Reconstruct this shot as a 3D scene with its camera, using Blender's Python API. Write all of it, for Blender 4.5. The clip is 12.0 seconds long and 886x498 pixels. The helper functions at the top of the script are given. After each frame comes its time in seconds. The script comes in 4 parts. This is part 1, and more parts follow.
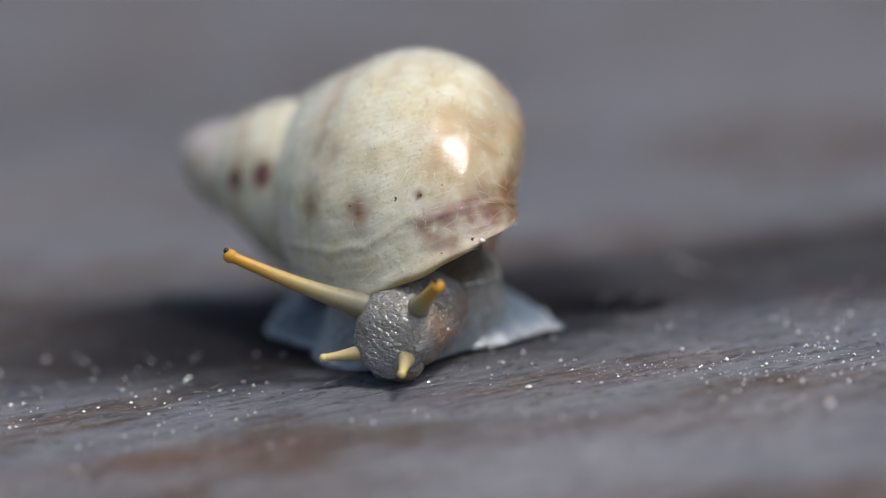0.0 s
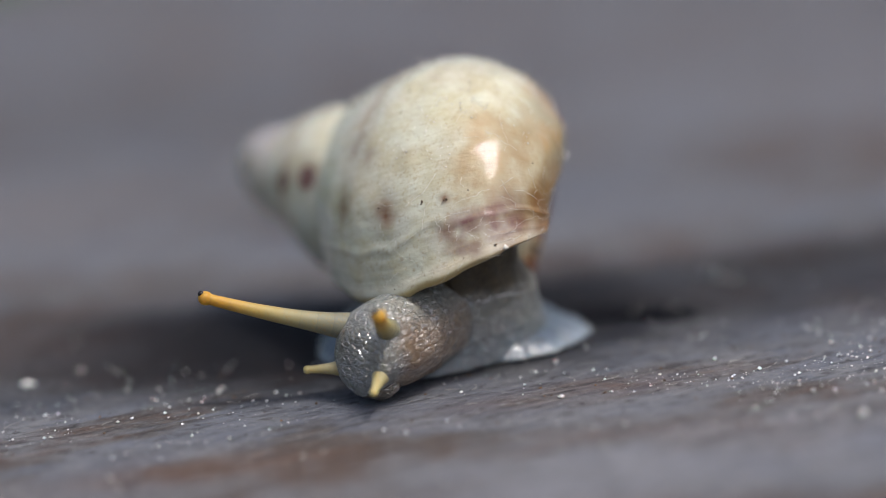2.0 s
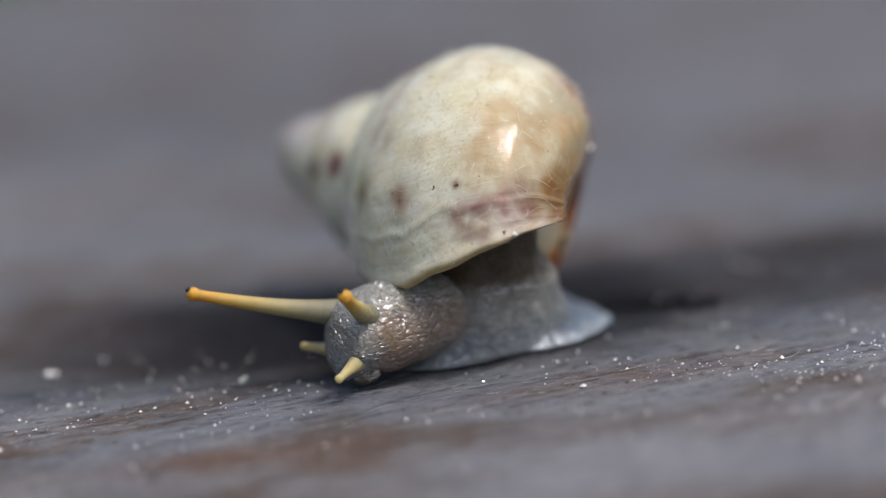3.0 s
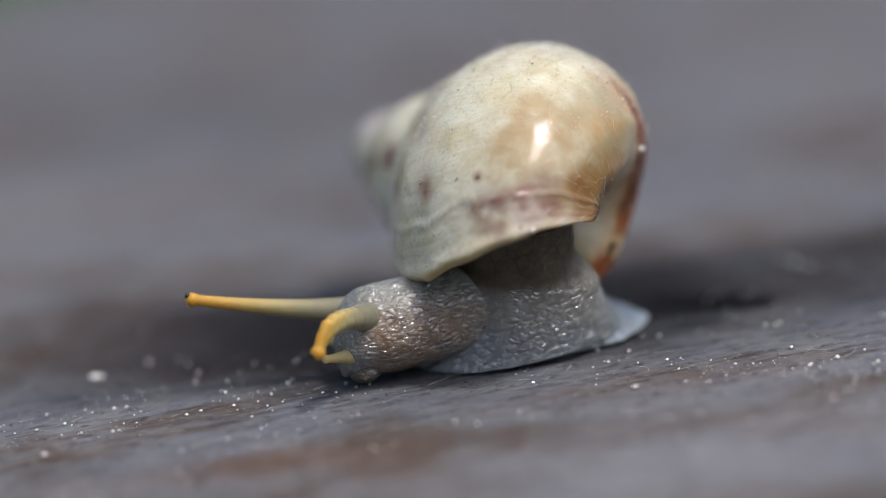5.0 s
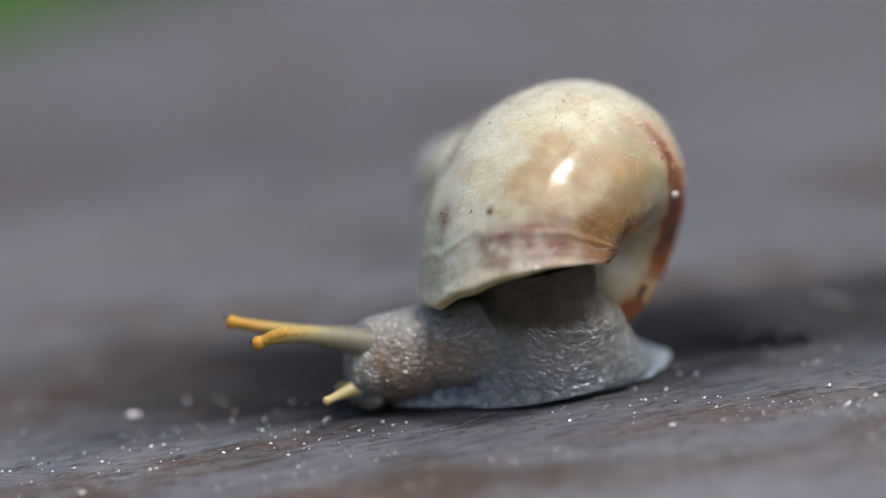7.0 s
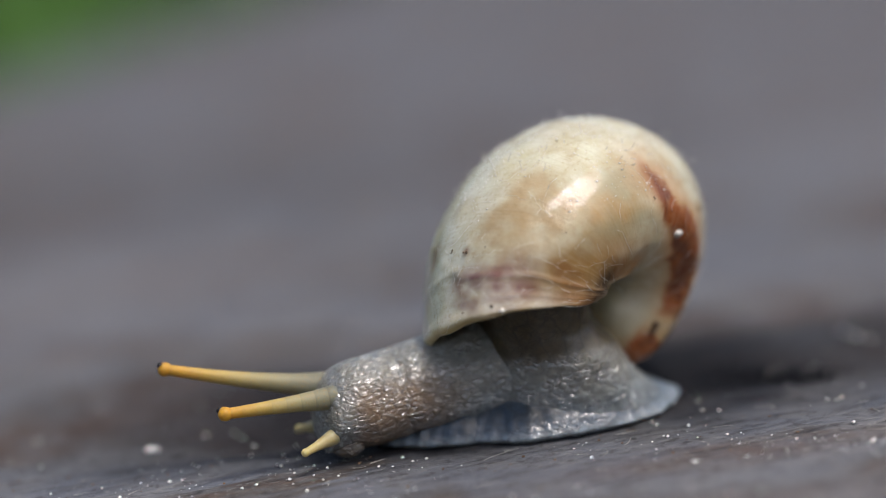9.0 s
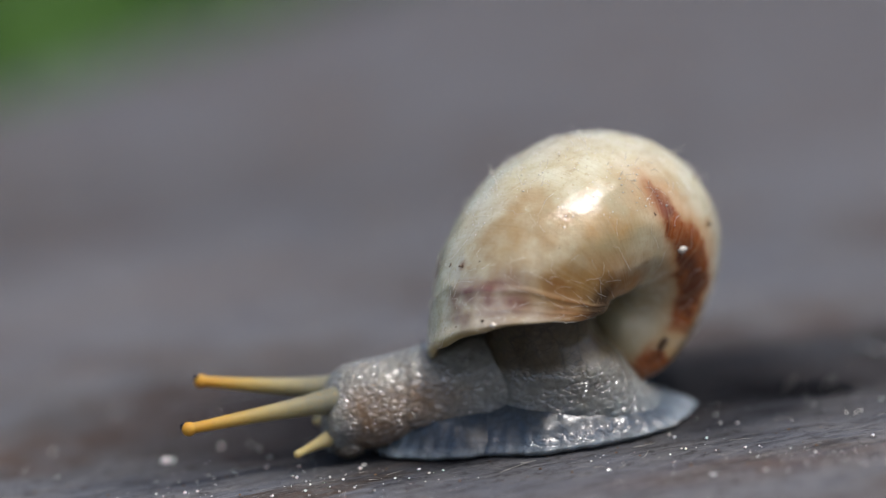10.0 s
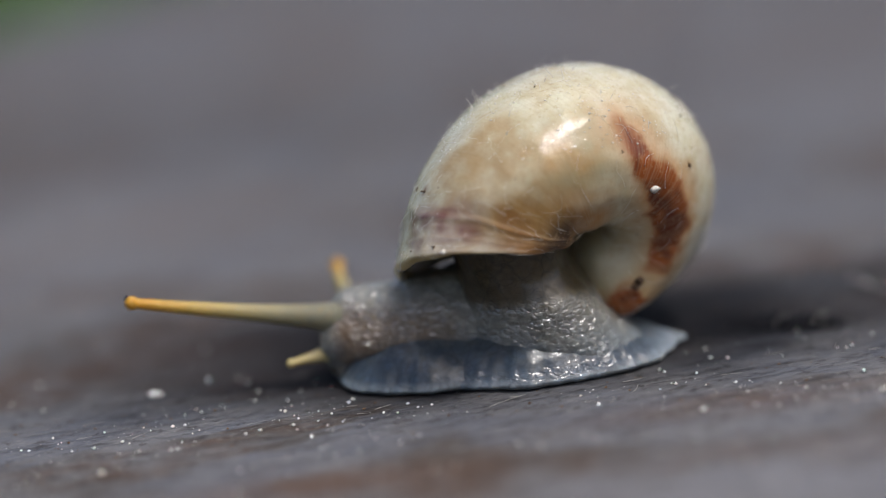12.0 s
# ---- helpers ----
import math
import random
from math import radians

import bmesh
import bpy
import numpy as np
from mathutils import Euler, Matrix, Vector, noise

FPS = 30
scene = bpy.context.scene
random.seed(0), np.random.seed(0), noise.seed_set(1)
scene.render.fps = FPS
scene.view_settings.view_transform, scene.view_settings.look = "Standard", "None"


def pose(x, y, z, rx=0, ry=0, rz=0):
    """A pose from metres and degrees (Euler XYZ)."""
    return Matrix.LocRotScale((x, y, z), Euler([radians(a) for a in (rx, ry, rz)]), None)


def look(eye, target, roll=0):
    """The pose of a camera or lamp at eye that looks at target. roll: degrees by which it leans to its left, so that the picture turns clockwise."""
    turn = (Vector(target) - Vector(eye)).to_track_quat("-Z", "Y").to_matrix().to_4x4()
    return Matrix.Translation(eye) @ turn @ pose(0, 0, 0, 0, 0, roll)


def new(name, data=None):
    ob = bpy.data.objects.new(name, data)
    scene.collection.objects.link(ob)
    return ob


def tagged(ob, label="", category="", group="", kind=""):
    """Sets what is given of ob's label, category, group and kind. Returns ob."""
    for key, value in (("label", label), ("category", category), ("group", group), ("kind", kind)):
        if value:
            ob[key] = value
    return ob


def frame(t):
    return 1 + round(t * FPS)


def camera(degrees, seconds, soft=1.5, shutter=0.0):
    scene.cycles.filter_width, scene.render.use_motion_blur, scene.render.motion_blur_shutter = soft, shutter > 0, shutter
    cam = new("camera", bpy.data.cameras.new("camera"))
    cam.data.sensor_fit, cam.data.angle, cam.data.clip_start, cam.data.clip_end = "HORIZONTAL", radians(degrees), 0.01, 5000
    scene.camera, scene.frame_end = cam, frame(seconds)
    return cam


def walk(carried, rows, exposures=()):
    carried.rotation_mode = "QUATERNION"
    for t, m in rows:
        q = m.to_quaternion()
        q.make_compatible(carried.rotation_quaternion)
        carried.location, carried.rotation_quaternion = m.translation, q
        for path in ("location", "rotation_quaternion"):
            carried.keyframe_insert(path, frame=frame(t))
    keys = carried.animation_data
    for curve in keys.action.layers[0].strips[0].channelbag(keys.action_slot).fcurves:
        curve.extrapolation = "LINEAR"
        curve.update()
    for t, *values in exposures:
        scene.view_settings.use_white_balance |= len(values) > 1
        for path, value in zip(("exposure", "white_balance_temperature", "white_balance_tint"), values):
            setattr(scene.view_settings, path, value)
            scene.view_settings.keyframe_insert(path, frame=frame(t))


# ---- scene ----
cam = camera(24, 12.0, soft=0.95)
cam.data.dof.use_dof = True
cam.data.dof.focus_distance = 0.1366
cam.data.dof.aperture_fstop = 8.8
PATH = [  # seconds, eye, point looked at, roll
    (0, (0.00000, -0.13860, 0.03946), (0.01063, -0.00553, 0.00866), -4.48),
    (0.5, (0.00000, -0.13868, 0.03948), (0.01029, -0.00563, 0.00849), -4.53),
    (1, (0.00000, -0.13887, 0.03952), (0.00957, -0.00571, 0.00874), -4.65),
    (1.5, (0.00000, -0.13881, 0.03950), (0.00906, -0.00551, 0.00918), -4.74),
    (2, (0.00000, -0.13885, 0.03951), (0.00858, -0.00544, 0.00952), -4.85),
    (2.5, (0.00000, -0.13876, 0.03949), (0.00815, -0.00537, 0.00933), -4.94),
    (3, (0.00000, -0.13884, 0.03951), (0.00708, -0.00548, 0.00898), -5.09),
    (5, (0.00000, -0.13702, 0.03912), (0.00401, -0.00348, 0.00882), -5.71),
    (5.5, (0.00000, -0.13692, 0.03910), (0.00342, -0.00334, 0.00891), -5.81),
    (6, (0.00000, -0.13689, 0.03909), (0.00296, -0.00326, 0.00905), -5.90),
    (6.5, (0.00000, -0.13686, 0.03908), (0.00238, -0.00298, 0.01008), -5.89),
    (7, (0.00000, -0.13707, 0.03913), (0.00189, -0.00289, 0.01150), -5.96),
    (9, (0.00000, -0.13616, 0.03894), (0.00079, -0.00151, 0.01367), -5.94),
    (9.5, (0.00000, -0.13578, 0.03885), (0.00023, -0.00104, 0.01408), -5.90),
    (10, (0.00000, -0.13559, 0.03881), (-0.00026, -0.00079, 0.01438), -5.85),
    (10.5, (0.00000, -0.13510, 0.03871), (-0.00080, -0.00078, 0.01176), -5.90),
    (11, (0.00000, -0.13464, 0.03861), (-0.00119, -0.00054, 0.01060), -5.80),
    (11.5, (0.00000, -0.13449, 0.03858), (-0.00084, -0.00050, 0.01003), -5.82),
    (12, (0.00000, -0.13460, 0.03860), (0.00000, -0.00065, 0.00984), -5.70),
]
walk(cam, [(t, look(e, g, r)) for t, e, g, r in PATH], [(0, 0.27, 6350, 9), (6, 0.34, 6400, 9), (12, 0.17, 6500, 9)])

# ---- light: a soft sky with a veiled sun near the zenith ----
SUN = Vector((0.32, -0.27, 0.91)).normalized()
world = bpy.data.worlds.new("sky")
scene.world = world
world.use_nodes = True
wn = world.node_tree.nodes
sky = wn.new("ShaderNodeTexSky")
sky.sky_type = "NISHITA"
sky.sun_disc = False
sky.sun_elevation = math.asin(SUN.z)
sky.sun_rotation = math.atan2(SUN.x, SUN.y)
sky.air_density, sky.dust_density = 0.9, 5.0
wn["Background"].inputs["Strength"].default_value = 0.135
world.node_tree.links.new(sky.outputs[0], wn["Background"].inputs["Color"])
sun = new("sun", bpy.data.lights.new("sun", "SUN"))
sun.data.energy, sun.data.angle, sun.data.color = 1.75, radians(8), (1.0, 0.99, 0.985)
sun.matrix_world = look((0, 0, 0), -SUN)


# ---- materials ----
class Nodes:
    """Short-hand for building a node material."""

    def __init__(self, name):
        self.mat = bpy.data.materials.new(name)
        self.mat.use_nodes = True
        self.tree = self.mat.node_tree
        self.bsdf = self.tree.nodes["Principled BSDF"]

    def add(self, kind, **values):
        n = self.tree.nodes.new("ShaderNode" + kind)
        for key, value in values.items():
            n.inputs[key.replace("_", " ")].default_value = value
        return n

    def link(self, a, b):
        self.tree.links.new(a, b)

    def set(self, **values):
        for key, value in values.items():
            self.bsdf.inputs[key.replace("_", " ")].default_value = value

    def coords(self, scale=(1, 1, 1), turn=0.0):
        c, m = self.add("TexCoord"), self.add("Mapping", Scale=scale, Rotation=(0, 0, turn))
        self.link(c.outputs["Object"], m.inputs["Vector"])
        return m.outputs[0]

    def noise(self, vec, scale, detail=4.0, rough=0.55, distort=0.0):
        n = self.add("TexNoise", Scale=scale, Detail=detail, Roughness=rough, Distortion=distort)
        self.link(vec, n.inputs["Vector"])
        return n.outputs["Fac"]

    def ramp(self, fac, stops):
        n = self.add("ValToRGB")
        el = n.color_ramp.elements
        while len(el) < len(stops):
            el.new(0.5)
        for e, (p, c) in zip(el, stops):
            e.position, e.color = p, (*c, 1) if len(c) == 3 else c
        self.link(fac, n.inputs[0])
        return n.outputs[0]

    def mix(self, fac, a, b, blend="MIX"):
        n = self.tree.nodes.new("ShaderNodeMix")
        n.data_type, n.blend_type = "RGBA", blend
        for value, slot in ((fac, 0), (a, 6), (b, 7)):
            if hasattr(value, "is_linked"):
                self.link(value, n.inputs[slot])
            else:
                n.inputs[slot].default_value = value if slot == 0 else (*value, 1)
        return n.outputs[2]

    def math(self, op, a, b=0.0):
        n = self.tree.nodes.new("ShaderNodeMath")
        n.operation = op
        for value, slot in ((a, 0), (b, 1)):
            if hasattr(value, "is_linked"):
                self.link(value, n.inputs[slot])
            else:
                n.inputs[slot].default_value = value
        return n.outputs[0]

    def bump(self, height, strength, distance, scale=None, inputs=("Normal", "Coat Normal")):
        for name in inputs:
            self.relief(name, height, strength, distance, scale)

    def relief(self, name, height, strength, distance, scale):
        n = self.add("Bump", Strength=strength, Distance=distance)
        self.link(height, n.inputs["Height"])
        if scale is not None:
            self.link(self.math("MULTIPLY", scale, strength), n.inputs["Strength"])
        if self.bsdf.inputs[name].is_linked:
            self.link(self.bsdf.inputs[name].links[0].from_socket, n.inputs["Normal"])
        self.link(n.outputs[0], self.bsdf.inputs[name])


def color_attr(m, name):
    a = m.add("Attribute")
    a.attribute_name = name
    return a.outputs["Color"]


GRAIN = radians(16)


def wood_material():
    m = Nodes("weathered_wood")
    along = m.coords((1000, 1000, 1000), -GRAIN)
    def stretched(sx, sy, scale, detail=4.0, rough=0.55, distort=0.0):
        mp = m.add("Mapping", Scale=(sx, sy, 1))
        m.link(along, mp.inputs["Vector"])
        return m.noise(mp.outputs[0], scale, detail, rough, distort)
    broad = stretched(0.035, 0.07, 1.0, 4.0, 0.6)
    blotch = stretched(0.11, 0.15, 1.0, 5.0, 0.65)
    fibre = stretched(0.22, 1.3, 1.0, 4.0, 0.65, 0.4)
    fine = stretched(1.6, 3.0, 1.0, 3.0, 0.6)
    slow = stretched(0.007, 0.03, 1.0, 2.0)
    grey = m.ramp(m.math("ADD", m.math("MULTIPLY", broad, 0.8), m.math("MULTIPLY", slow, 0.2)), [(0.43, (0.080, 0.050, 0.035)), (0.49, (0.086, 0.074, 0.067)), (0.54, (0.120, 0.124, 0.143))])
    col = m.mix(m.ramp(blotch, [(0.44, (0, 0, 0)), (0.62, (1, 1, 1))]), grey, (0.155, 0.153, 0.160))
    worn = m.tree.nodes.new("ShaderNodeSeparateColor")
    m.link(color_attr(m, "worn"), worn.inputs[0])
    col = m.mix(worn.outputs[0], col, (0.215, 0.210, 0.222))
    col = m.mix(worn.outputs[1], col, (0.105, 0.062, 0.042))
    col = m.mix(m.ramp(fibre, [(0.30, (0.7, 0.7, 0.7)), (0.50, (0, 0, 0))]), col, (0.018, 0.015, 0.014))
    col = m.mix(m.ramp(fine, [(0.56, (0, 0, 0)), (0.72, (0.6, 0.6, 0.6))]), col, (0.26, 0.255, 0.25))
    pores = stretched(0.9, 1.1, 1.0, 4.0, 0.7)
    col = m.mix(m.ramp(pores, [(0.34, (0.7, 0.7, 0.7)), (0.46, (0, 0, 0))]), col, (0.022, 0.019, 0.017))
    # dark damp wood, with shade round the snail and in the gouge painted in
    wet = color_attr(m, "stain_shade")
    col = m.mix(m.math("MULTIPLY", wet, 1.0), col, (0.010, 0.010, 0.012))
    m.link(col, m.bsdf.inputs["Base Color"])
    m.link(m.ramp(blotch, [(0.3, (0.48, 0.48, 0.48)), (0.7, (0.75, 0.75, 0.75))]), m.bsdf.inputs["Roughness"])
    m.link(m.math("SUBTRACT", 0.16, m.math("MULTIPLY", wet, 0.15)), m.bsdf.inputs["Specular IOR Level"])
    m.bump(fibre, 1.0, 0.0005)
    m.bump(pores, 0.8, 0.00028)
    m.bump(fine, 0.8, 0.0001)
    return m.mat


def shell_material():
    m = Nodes("glossy_snail_shell")
    pig = color_attr(m, "pigment")
    mm = m.coords((1000, 1000, 1000))
    mottle = m.noise(mm, 0.55, 5.0, 0.6)
    speck = m.noise(mm, 3.2, 3.0, 0.6)
    col = m.mix(m.ramp(mottle, [(0.42, (0, 0, 0)), (0.64, (0.62, 0.62, 0.62))]), pig, (0.80, 0.70, 0.52), "MULTIPLY")
    col = m.mix(m.ramp(speck, [(0.57, (0, 0, 0)), (0.67, (0.42, 0.42, 0.42))]), col, (0.34, 0.23, 0.12))
    uv = m.add("UVMap")
    uv.uv_map = "growth"
    mp = m.add("Mapping", Scale=(260, 1.5, 1))
    m.link(uv.outputs[0], mp.inputs["Vector"])
    lines = m.noise(mp.outputs[0], 1.0, 3.0, 0.6)
    col = m.mix(m.ramp(lines, [(0.35, (0.22, 0.22, 0.22)), (0.55, (0, 0, 0))]), col, (0.40, 0.33, 0.20))
    m.link(col, m.bsdf.inputs["Base Color"])
    m.link(m.ramp(mottle, [(0.35, (0.55, 0.55, 0.55)), (0.7, (0.75, 0.75, 0.75))]), m.bsdf.inputs["Roughness"])
    m.set(Subsurface_Weight=0.1, Subsurface_Radius=(1.0, 0.7, 0.4), Subsurface_Scale=0.0009, Coat_Weight=1.0, Coat_Roughness=0.045, Specular_IOR_Level=0.1)
    m.bump(lines, 0.22, 0.00006)
    m.bump(m.noise(mm, 1.3, 3.0, 0.5), 0.25, 0.00018)
    m.bump(m.noise(mm, 5.0, 4.0, 0.7), 0.28, 0.00008)
    return m.mat


def skin_material():
    m = Nodes("wet_snail_skin")
    pig = color_attr(m, "pigment")
    warty = pig.node.outputs["Alpha"]
    mm = m.coords((1000, 1000, 1000))
    warp = m.add("TexNoise", Scale=1.6, Detail=2.0)
    m.link(mm, warp.inputs["Vector"])
    add = m.tree.nodes.new("ShaderNodeVectorMath")
    add.operation = "MULTIPLY_ADD"
    m.link(warp.outputs["Color"], add.inputs[0])
    add.inputs[1].default_value = (0.5, 0.5, 0.5)
    m.link(mm, add.inputs[2])

    def domes(scale):
        """Flat-topped tubercles with rounded sides."""
        mp = m.add("Mapping", Scale=(0.75, 0.9, 1.4))
        m.link(add.outputs[0], mp.inputs["Vector"])
        v = m.add("TexVoronoi", Scale=scale)
        v.feature = "DISTANCE_TO_EDGE"
        m.link(mp.outputs[0], v.inputs["Vector"])
        return m.ramp(v.outputs["Distance"], [(0.0, (0, 0, 0)), (0.10, (0.55, 0.55, 0.55)), (0.20, (0.88, 0.88, 0.88)), (0.38, (1, 1, 1))])
    coarse, small = domes(1.9), domes(3.6)

    def net(scale, width, stretch):
        """Thin dark creases between the tubercles."""
        mp = m.add("Mapping", Scale=stretch)
        m.link(add.outputs[0], mp.inputs["Vector"])
        v = m.add("TexVoronoi", Scale=scale)
        v.feature = "DISTANCE_TO_EDGE"
        m.link(mp.outputs[0], v.inputs["Vector"])
        return m.ramp(v.outputs["Distance"], [(0.0, (1, 1, 1)), (width, (0, 0, 0))])
    fold = m.add("Mapping", Scale=(0.7, 0.9, 2.2), Rotation=(0.2, 0.5, 0.0))
    m.link(mm, fold.inputs["Vector"])
    folds = m.noise(fold.outputs[0], 1.0, 3.0, 0.6, 0.6)
    tone = m.noise(mm, 0.6, 5.0, 0.65)
    patch = m.ramp(m.noise(mm, 0.45, 3.0, 0.6), [(0.42, (0, 0, 0)), (0.60, (1, 1, 1))])
    smooth_side = m.math("SUBTRACT", 1.15, warty)
    col = m.mix(m.ramp(tone, [(0.38, (0, 0, 0)), (0.7, (0.3, 0.3, 0.3))]), pig, (0.15, 0.14, 0.115))
    creases = m.math("MULTIPLY", net(1.5, 0.09, (0.8, 0.8, 1.5)), m.math("MULTIPLY", patch, 0.5))
    col = m.mix(creases, col, (0.3, 0.32, 0.34), "MULTIPLY")
    col = m.mix(m.math("MULTIPLY", net(0.55, 0.05, (1.0, 1.0, 0.7)), m.math("MULTIPLY", smooth_side, 0.45)), col, (0.35, 0.42, 0.52), "MULTIPLY")
    m.link(col, m.bsdf.inputs["Base Color"])
    m.set(Subsurface_Weight=0.9, Subsurface_Radius=(1.0, 0.8, 0.65), Subsurface_Scale=0.0014, Roughness=0.4, Coat_Roughness=0.15, Coat_IOR=2.4, IOR=1.38)
    film = m.ramp(m.noise(mm, 0.8, 4.0, 0.7), [(0.40, (0.2, 0.2, 0.2)), (0.52, (1, 1, 1))])
    m.link(m.math("MULTIPLY", film, m.math("MINIMUM", 1.0, m.math("MULTIPLY", warty, 1.6))), m.bsdf.inputs["Coat Weight"])
    m.bump(folds, 0.15, 0.0005, warty, ("Normal",))
    m.bump(folds, 0.45, 0.0006, warty, ("Coat Normal",))
    m.bump(coarse, 0.10, 0.00006, warty, ("Normal",))
    m.bump(coarse, 1.0, 0.00017, warty, ("Coat Normal",))
    m.bump(small, 0.3, 0.00004, warty, ("Coat Normal",))
    return m.mat


def tentacle_material():
    m = Nodes("yellow_tentacle_skin")
    pig = color_attr(m, "pigment")
    n = m.noise(m.coords((1000, 1000, 1000)), 5.0, 3.0)
    m.link(m.mix(m.ramp(n, [(0.5, (0, 0, 0)), (0.7, (0.35, 0.35, 0.35))]), pig, (0.35, 0.20, 0.05)), m.bsdf.inputs["Base Color"])
    m.set(Subsurface_Weight=0.6, Subsurface_Radius=(1.0, 0.8, 0.4), Subsurface_Scale=0.0009, Roughness=0.5, Specular_IOR_Level=0.3, Coat_Weight=0.06, Coat_Roughness=0.3)
    m.bump(n, 0.25, 0.00004)
    return m.mat


def plain_material(name, a, b, scale, rough=0.6, **extra):
    m = Nodes(name)
    n = m.noise(m.coords((1000, 1000, 1000)), scale, 4.0)
    m.link(m.ramp(n, [(0.35, a), (0.65, b)]), m.bsdf.inputs["Base Color"])
    m.set(Roughness=rough, **extra)
    return m.mat


WOOD, SHELL, SKIN, TENTACLE = wood_material(), shell_material(), skin_material(), tentacle_material()
EYE = plain_material("black_eye", (0.008, 0.006, 0.005), (0.02, 0.012, 0.008), 8.0, 0.15)
SAND = plain_material("pale_sand", (0.48, 0.47, 0.44), (0.80, 0.80, 0.79), 1.5, 0.15, Subsurface_Weight=0.2, Subsurface_Scale=0.0001)
DIRT = plain_material("brown_dirt", (0.030, 0.020, 0.014), (0.16, 0.085, 0.035), 2.5, 0.8)
FIBRE = plain_material("pale_fibre", (0.50, 0.46, 0.38), (0.75, 0.72, 0.66), 0.8, 0.6)
SPLINTER = plain_material("grey_splinter", (0.20, 0.19, 0.17), (0.50, 0.48, 0.44), 0.8, 0.7)
GRASS = plain_material("grass", (0.035, 0.10, 0.008), (0.08, 0.20, 0.015), 0.012, 0.6)
SOIL = plain_material("mossy_soil", (0.035, 0.09, 0.010), (0.07, 0.17, 0.02), 0.01, 0.9)


# ---- mesh helpers: all shapes are given in millimetres ----
def mesh_from(name, verts, faces, material, smooth=True):
    me = bpy.data.meshes.new(name)
    me.from_pydata([(x * 0.001, y * 0.001, z * 0.001) for x, y, z in verts], [], faces)
    me.materials.append(material)
    if smooth:
        me.polygons.foreach_set("use_smooth", [True] * len(me.polygons))
    me.update()
    return me


def pigment(me, name, colors, rough=1.0):
    """Colours for each vertex; rough, in the fourth channel, says how warty the skin is there."""
    a = me.color_attributes.new(name, "FLOAT_COLOR", "POINT")
    a.data.foreach_set("color", np.column_stack([colors, np.ones(len(colors)) * rough]).astype(np.float32).ravel())


def part(name, me, parent, label=""):
    ob = new(name, me)
    ob.parent = parent
    return tagged(ob, label)


def grid_faces(n, m, wrap=False):
    """Quads over n rows of m points each; wrap joins the last point of a row to its first."""
    return [(i * m + j, i * m + (j + 1) % m, (i + 1) * m + (j + 1) % m, (i + 1) * m + j) for i in range(n - 1) for j in range(m if wrap else m - 1)]


def smooth01(a, b, x):
    t = np.clip((x - a) / (b - a), 0, 1)
    return t * t * (3 - 2 * t)


def grid_normals(p):
    """Normals of an array of points (n, m, 3), closed along m."""
    du = np.gradient(p, axis=0)
    dv = np.roll(p, -1, 1) - np.roll(p, 1, 1)
    n = np.cross(dv, du)
    return n / (np.linalg.norm(n, axis=2, keepdims=True) + 1e-9)


def warts(p, size, seed):
    """Heights between 0 and 1 of a skin of rounded tubercles, for an array of points."""
    out = np.empty(p.shape[:-1])
    flat, res = p.reshape(-1, 3), out.reshape(-1)
    off = Vector((seed * 7.3, seed * 3.1, seed))
    for i, q in enumerate(flat):
        v = Vector(q) / size + off
        v += noise.noise_vector(v * 0.6) * 0.5
        d = noise.voronoi(v)[0]
        e = min(1.0, (d[1] - d[0]) / 0.42)
        res[i] = e * e * (3 - 2 * e)
    return out


def lumps(p, size, seed):
    out = np.empty(p.shape[:-1])
    flat, res = p.reshape(-1, 3), out.reshape(-1)
    for i, q in enumerate(flat):
        res[i] = noise.fractal(Vector(q) / size + Vector((seed, seed * 2.7, -seed)), 1.0, 2.0, 3)
    return out


# ---- the board and what lies round it ----
def edge_x(y):
    return -150 + 0.186 * y


def board_height(x, y):
    ca, sa = math.cos(GRAIN), math.sin(GRAIN)
    a, b = x * ca + y * sa, -x * sa + y * ca
    near = max(0.0, 1 - math.hypot(x, y) / 120)
    if near <= 0:
        return 0.0
    h = 0.16 * noise.noise((a * 0.05, b * 0.9, 3.0)) + 0.10 * noise.noise((a * 0.25, b * 2.1, 9.0)) + 0.16 * noise.noise((a * 0.04, b * 0.15, 1.0))
    # a gouge torn along the grain
    g = ((x - 23.2) * 0.93 - (y - 8.7) * 0.37) / 3.5
    w = ((y - 8.7) * 0.93 + (x - 23.2) * 0.37) / (0.80 + 0.3 * noise.noise((x * 0.9, y, 5.0)))
    if abs(g) < 1.3:
        h -= 2.3 * math.exp(-w * w * 1.3) * max(0.0, 1 - g * g / 1.6) ** 0.7
    return h * near


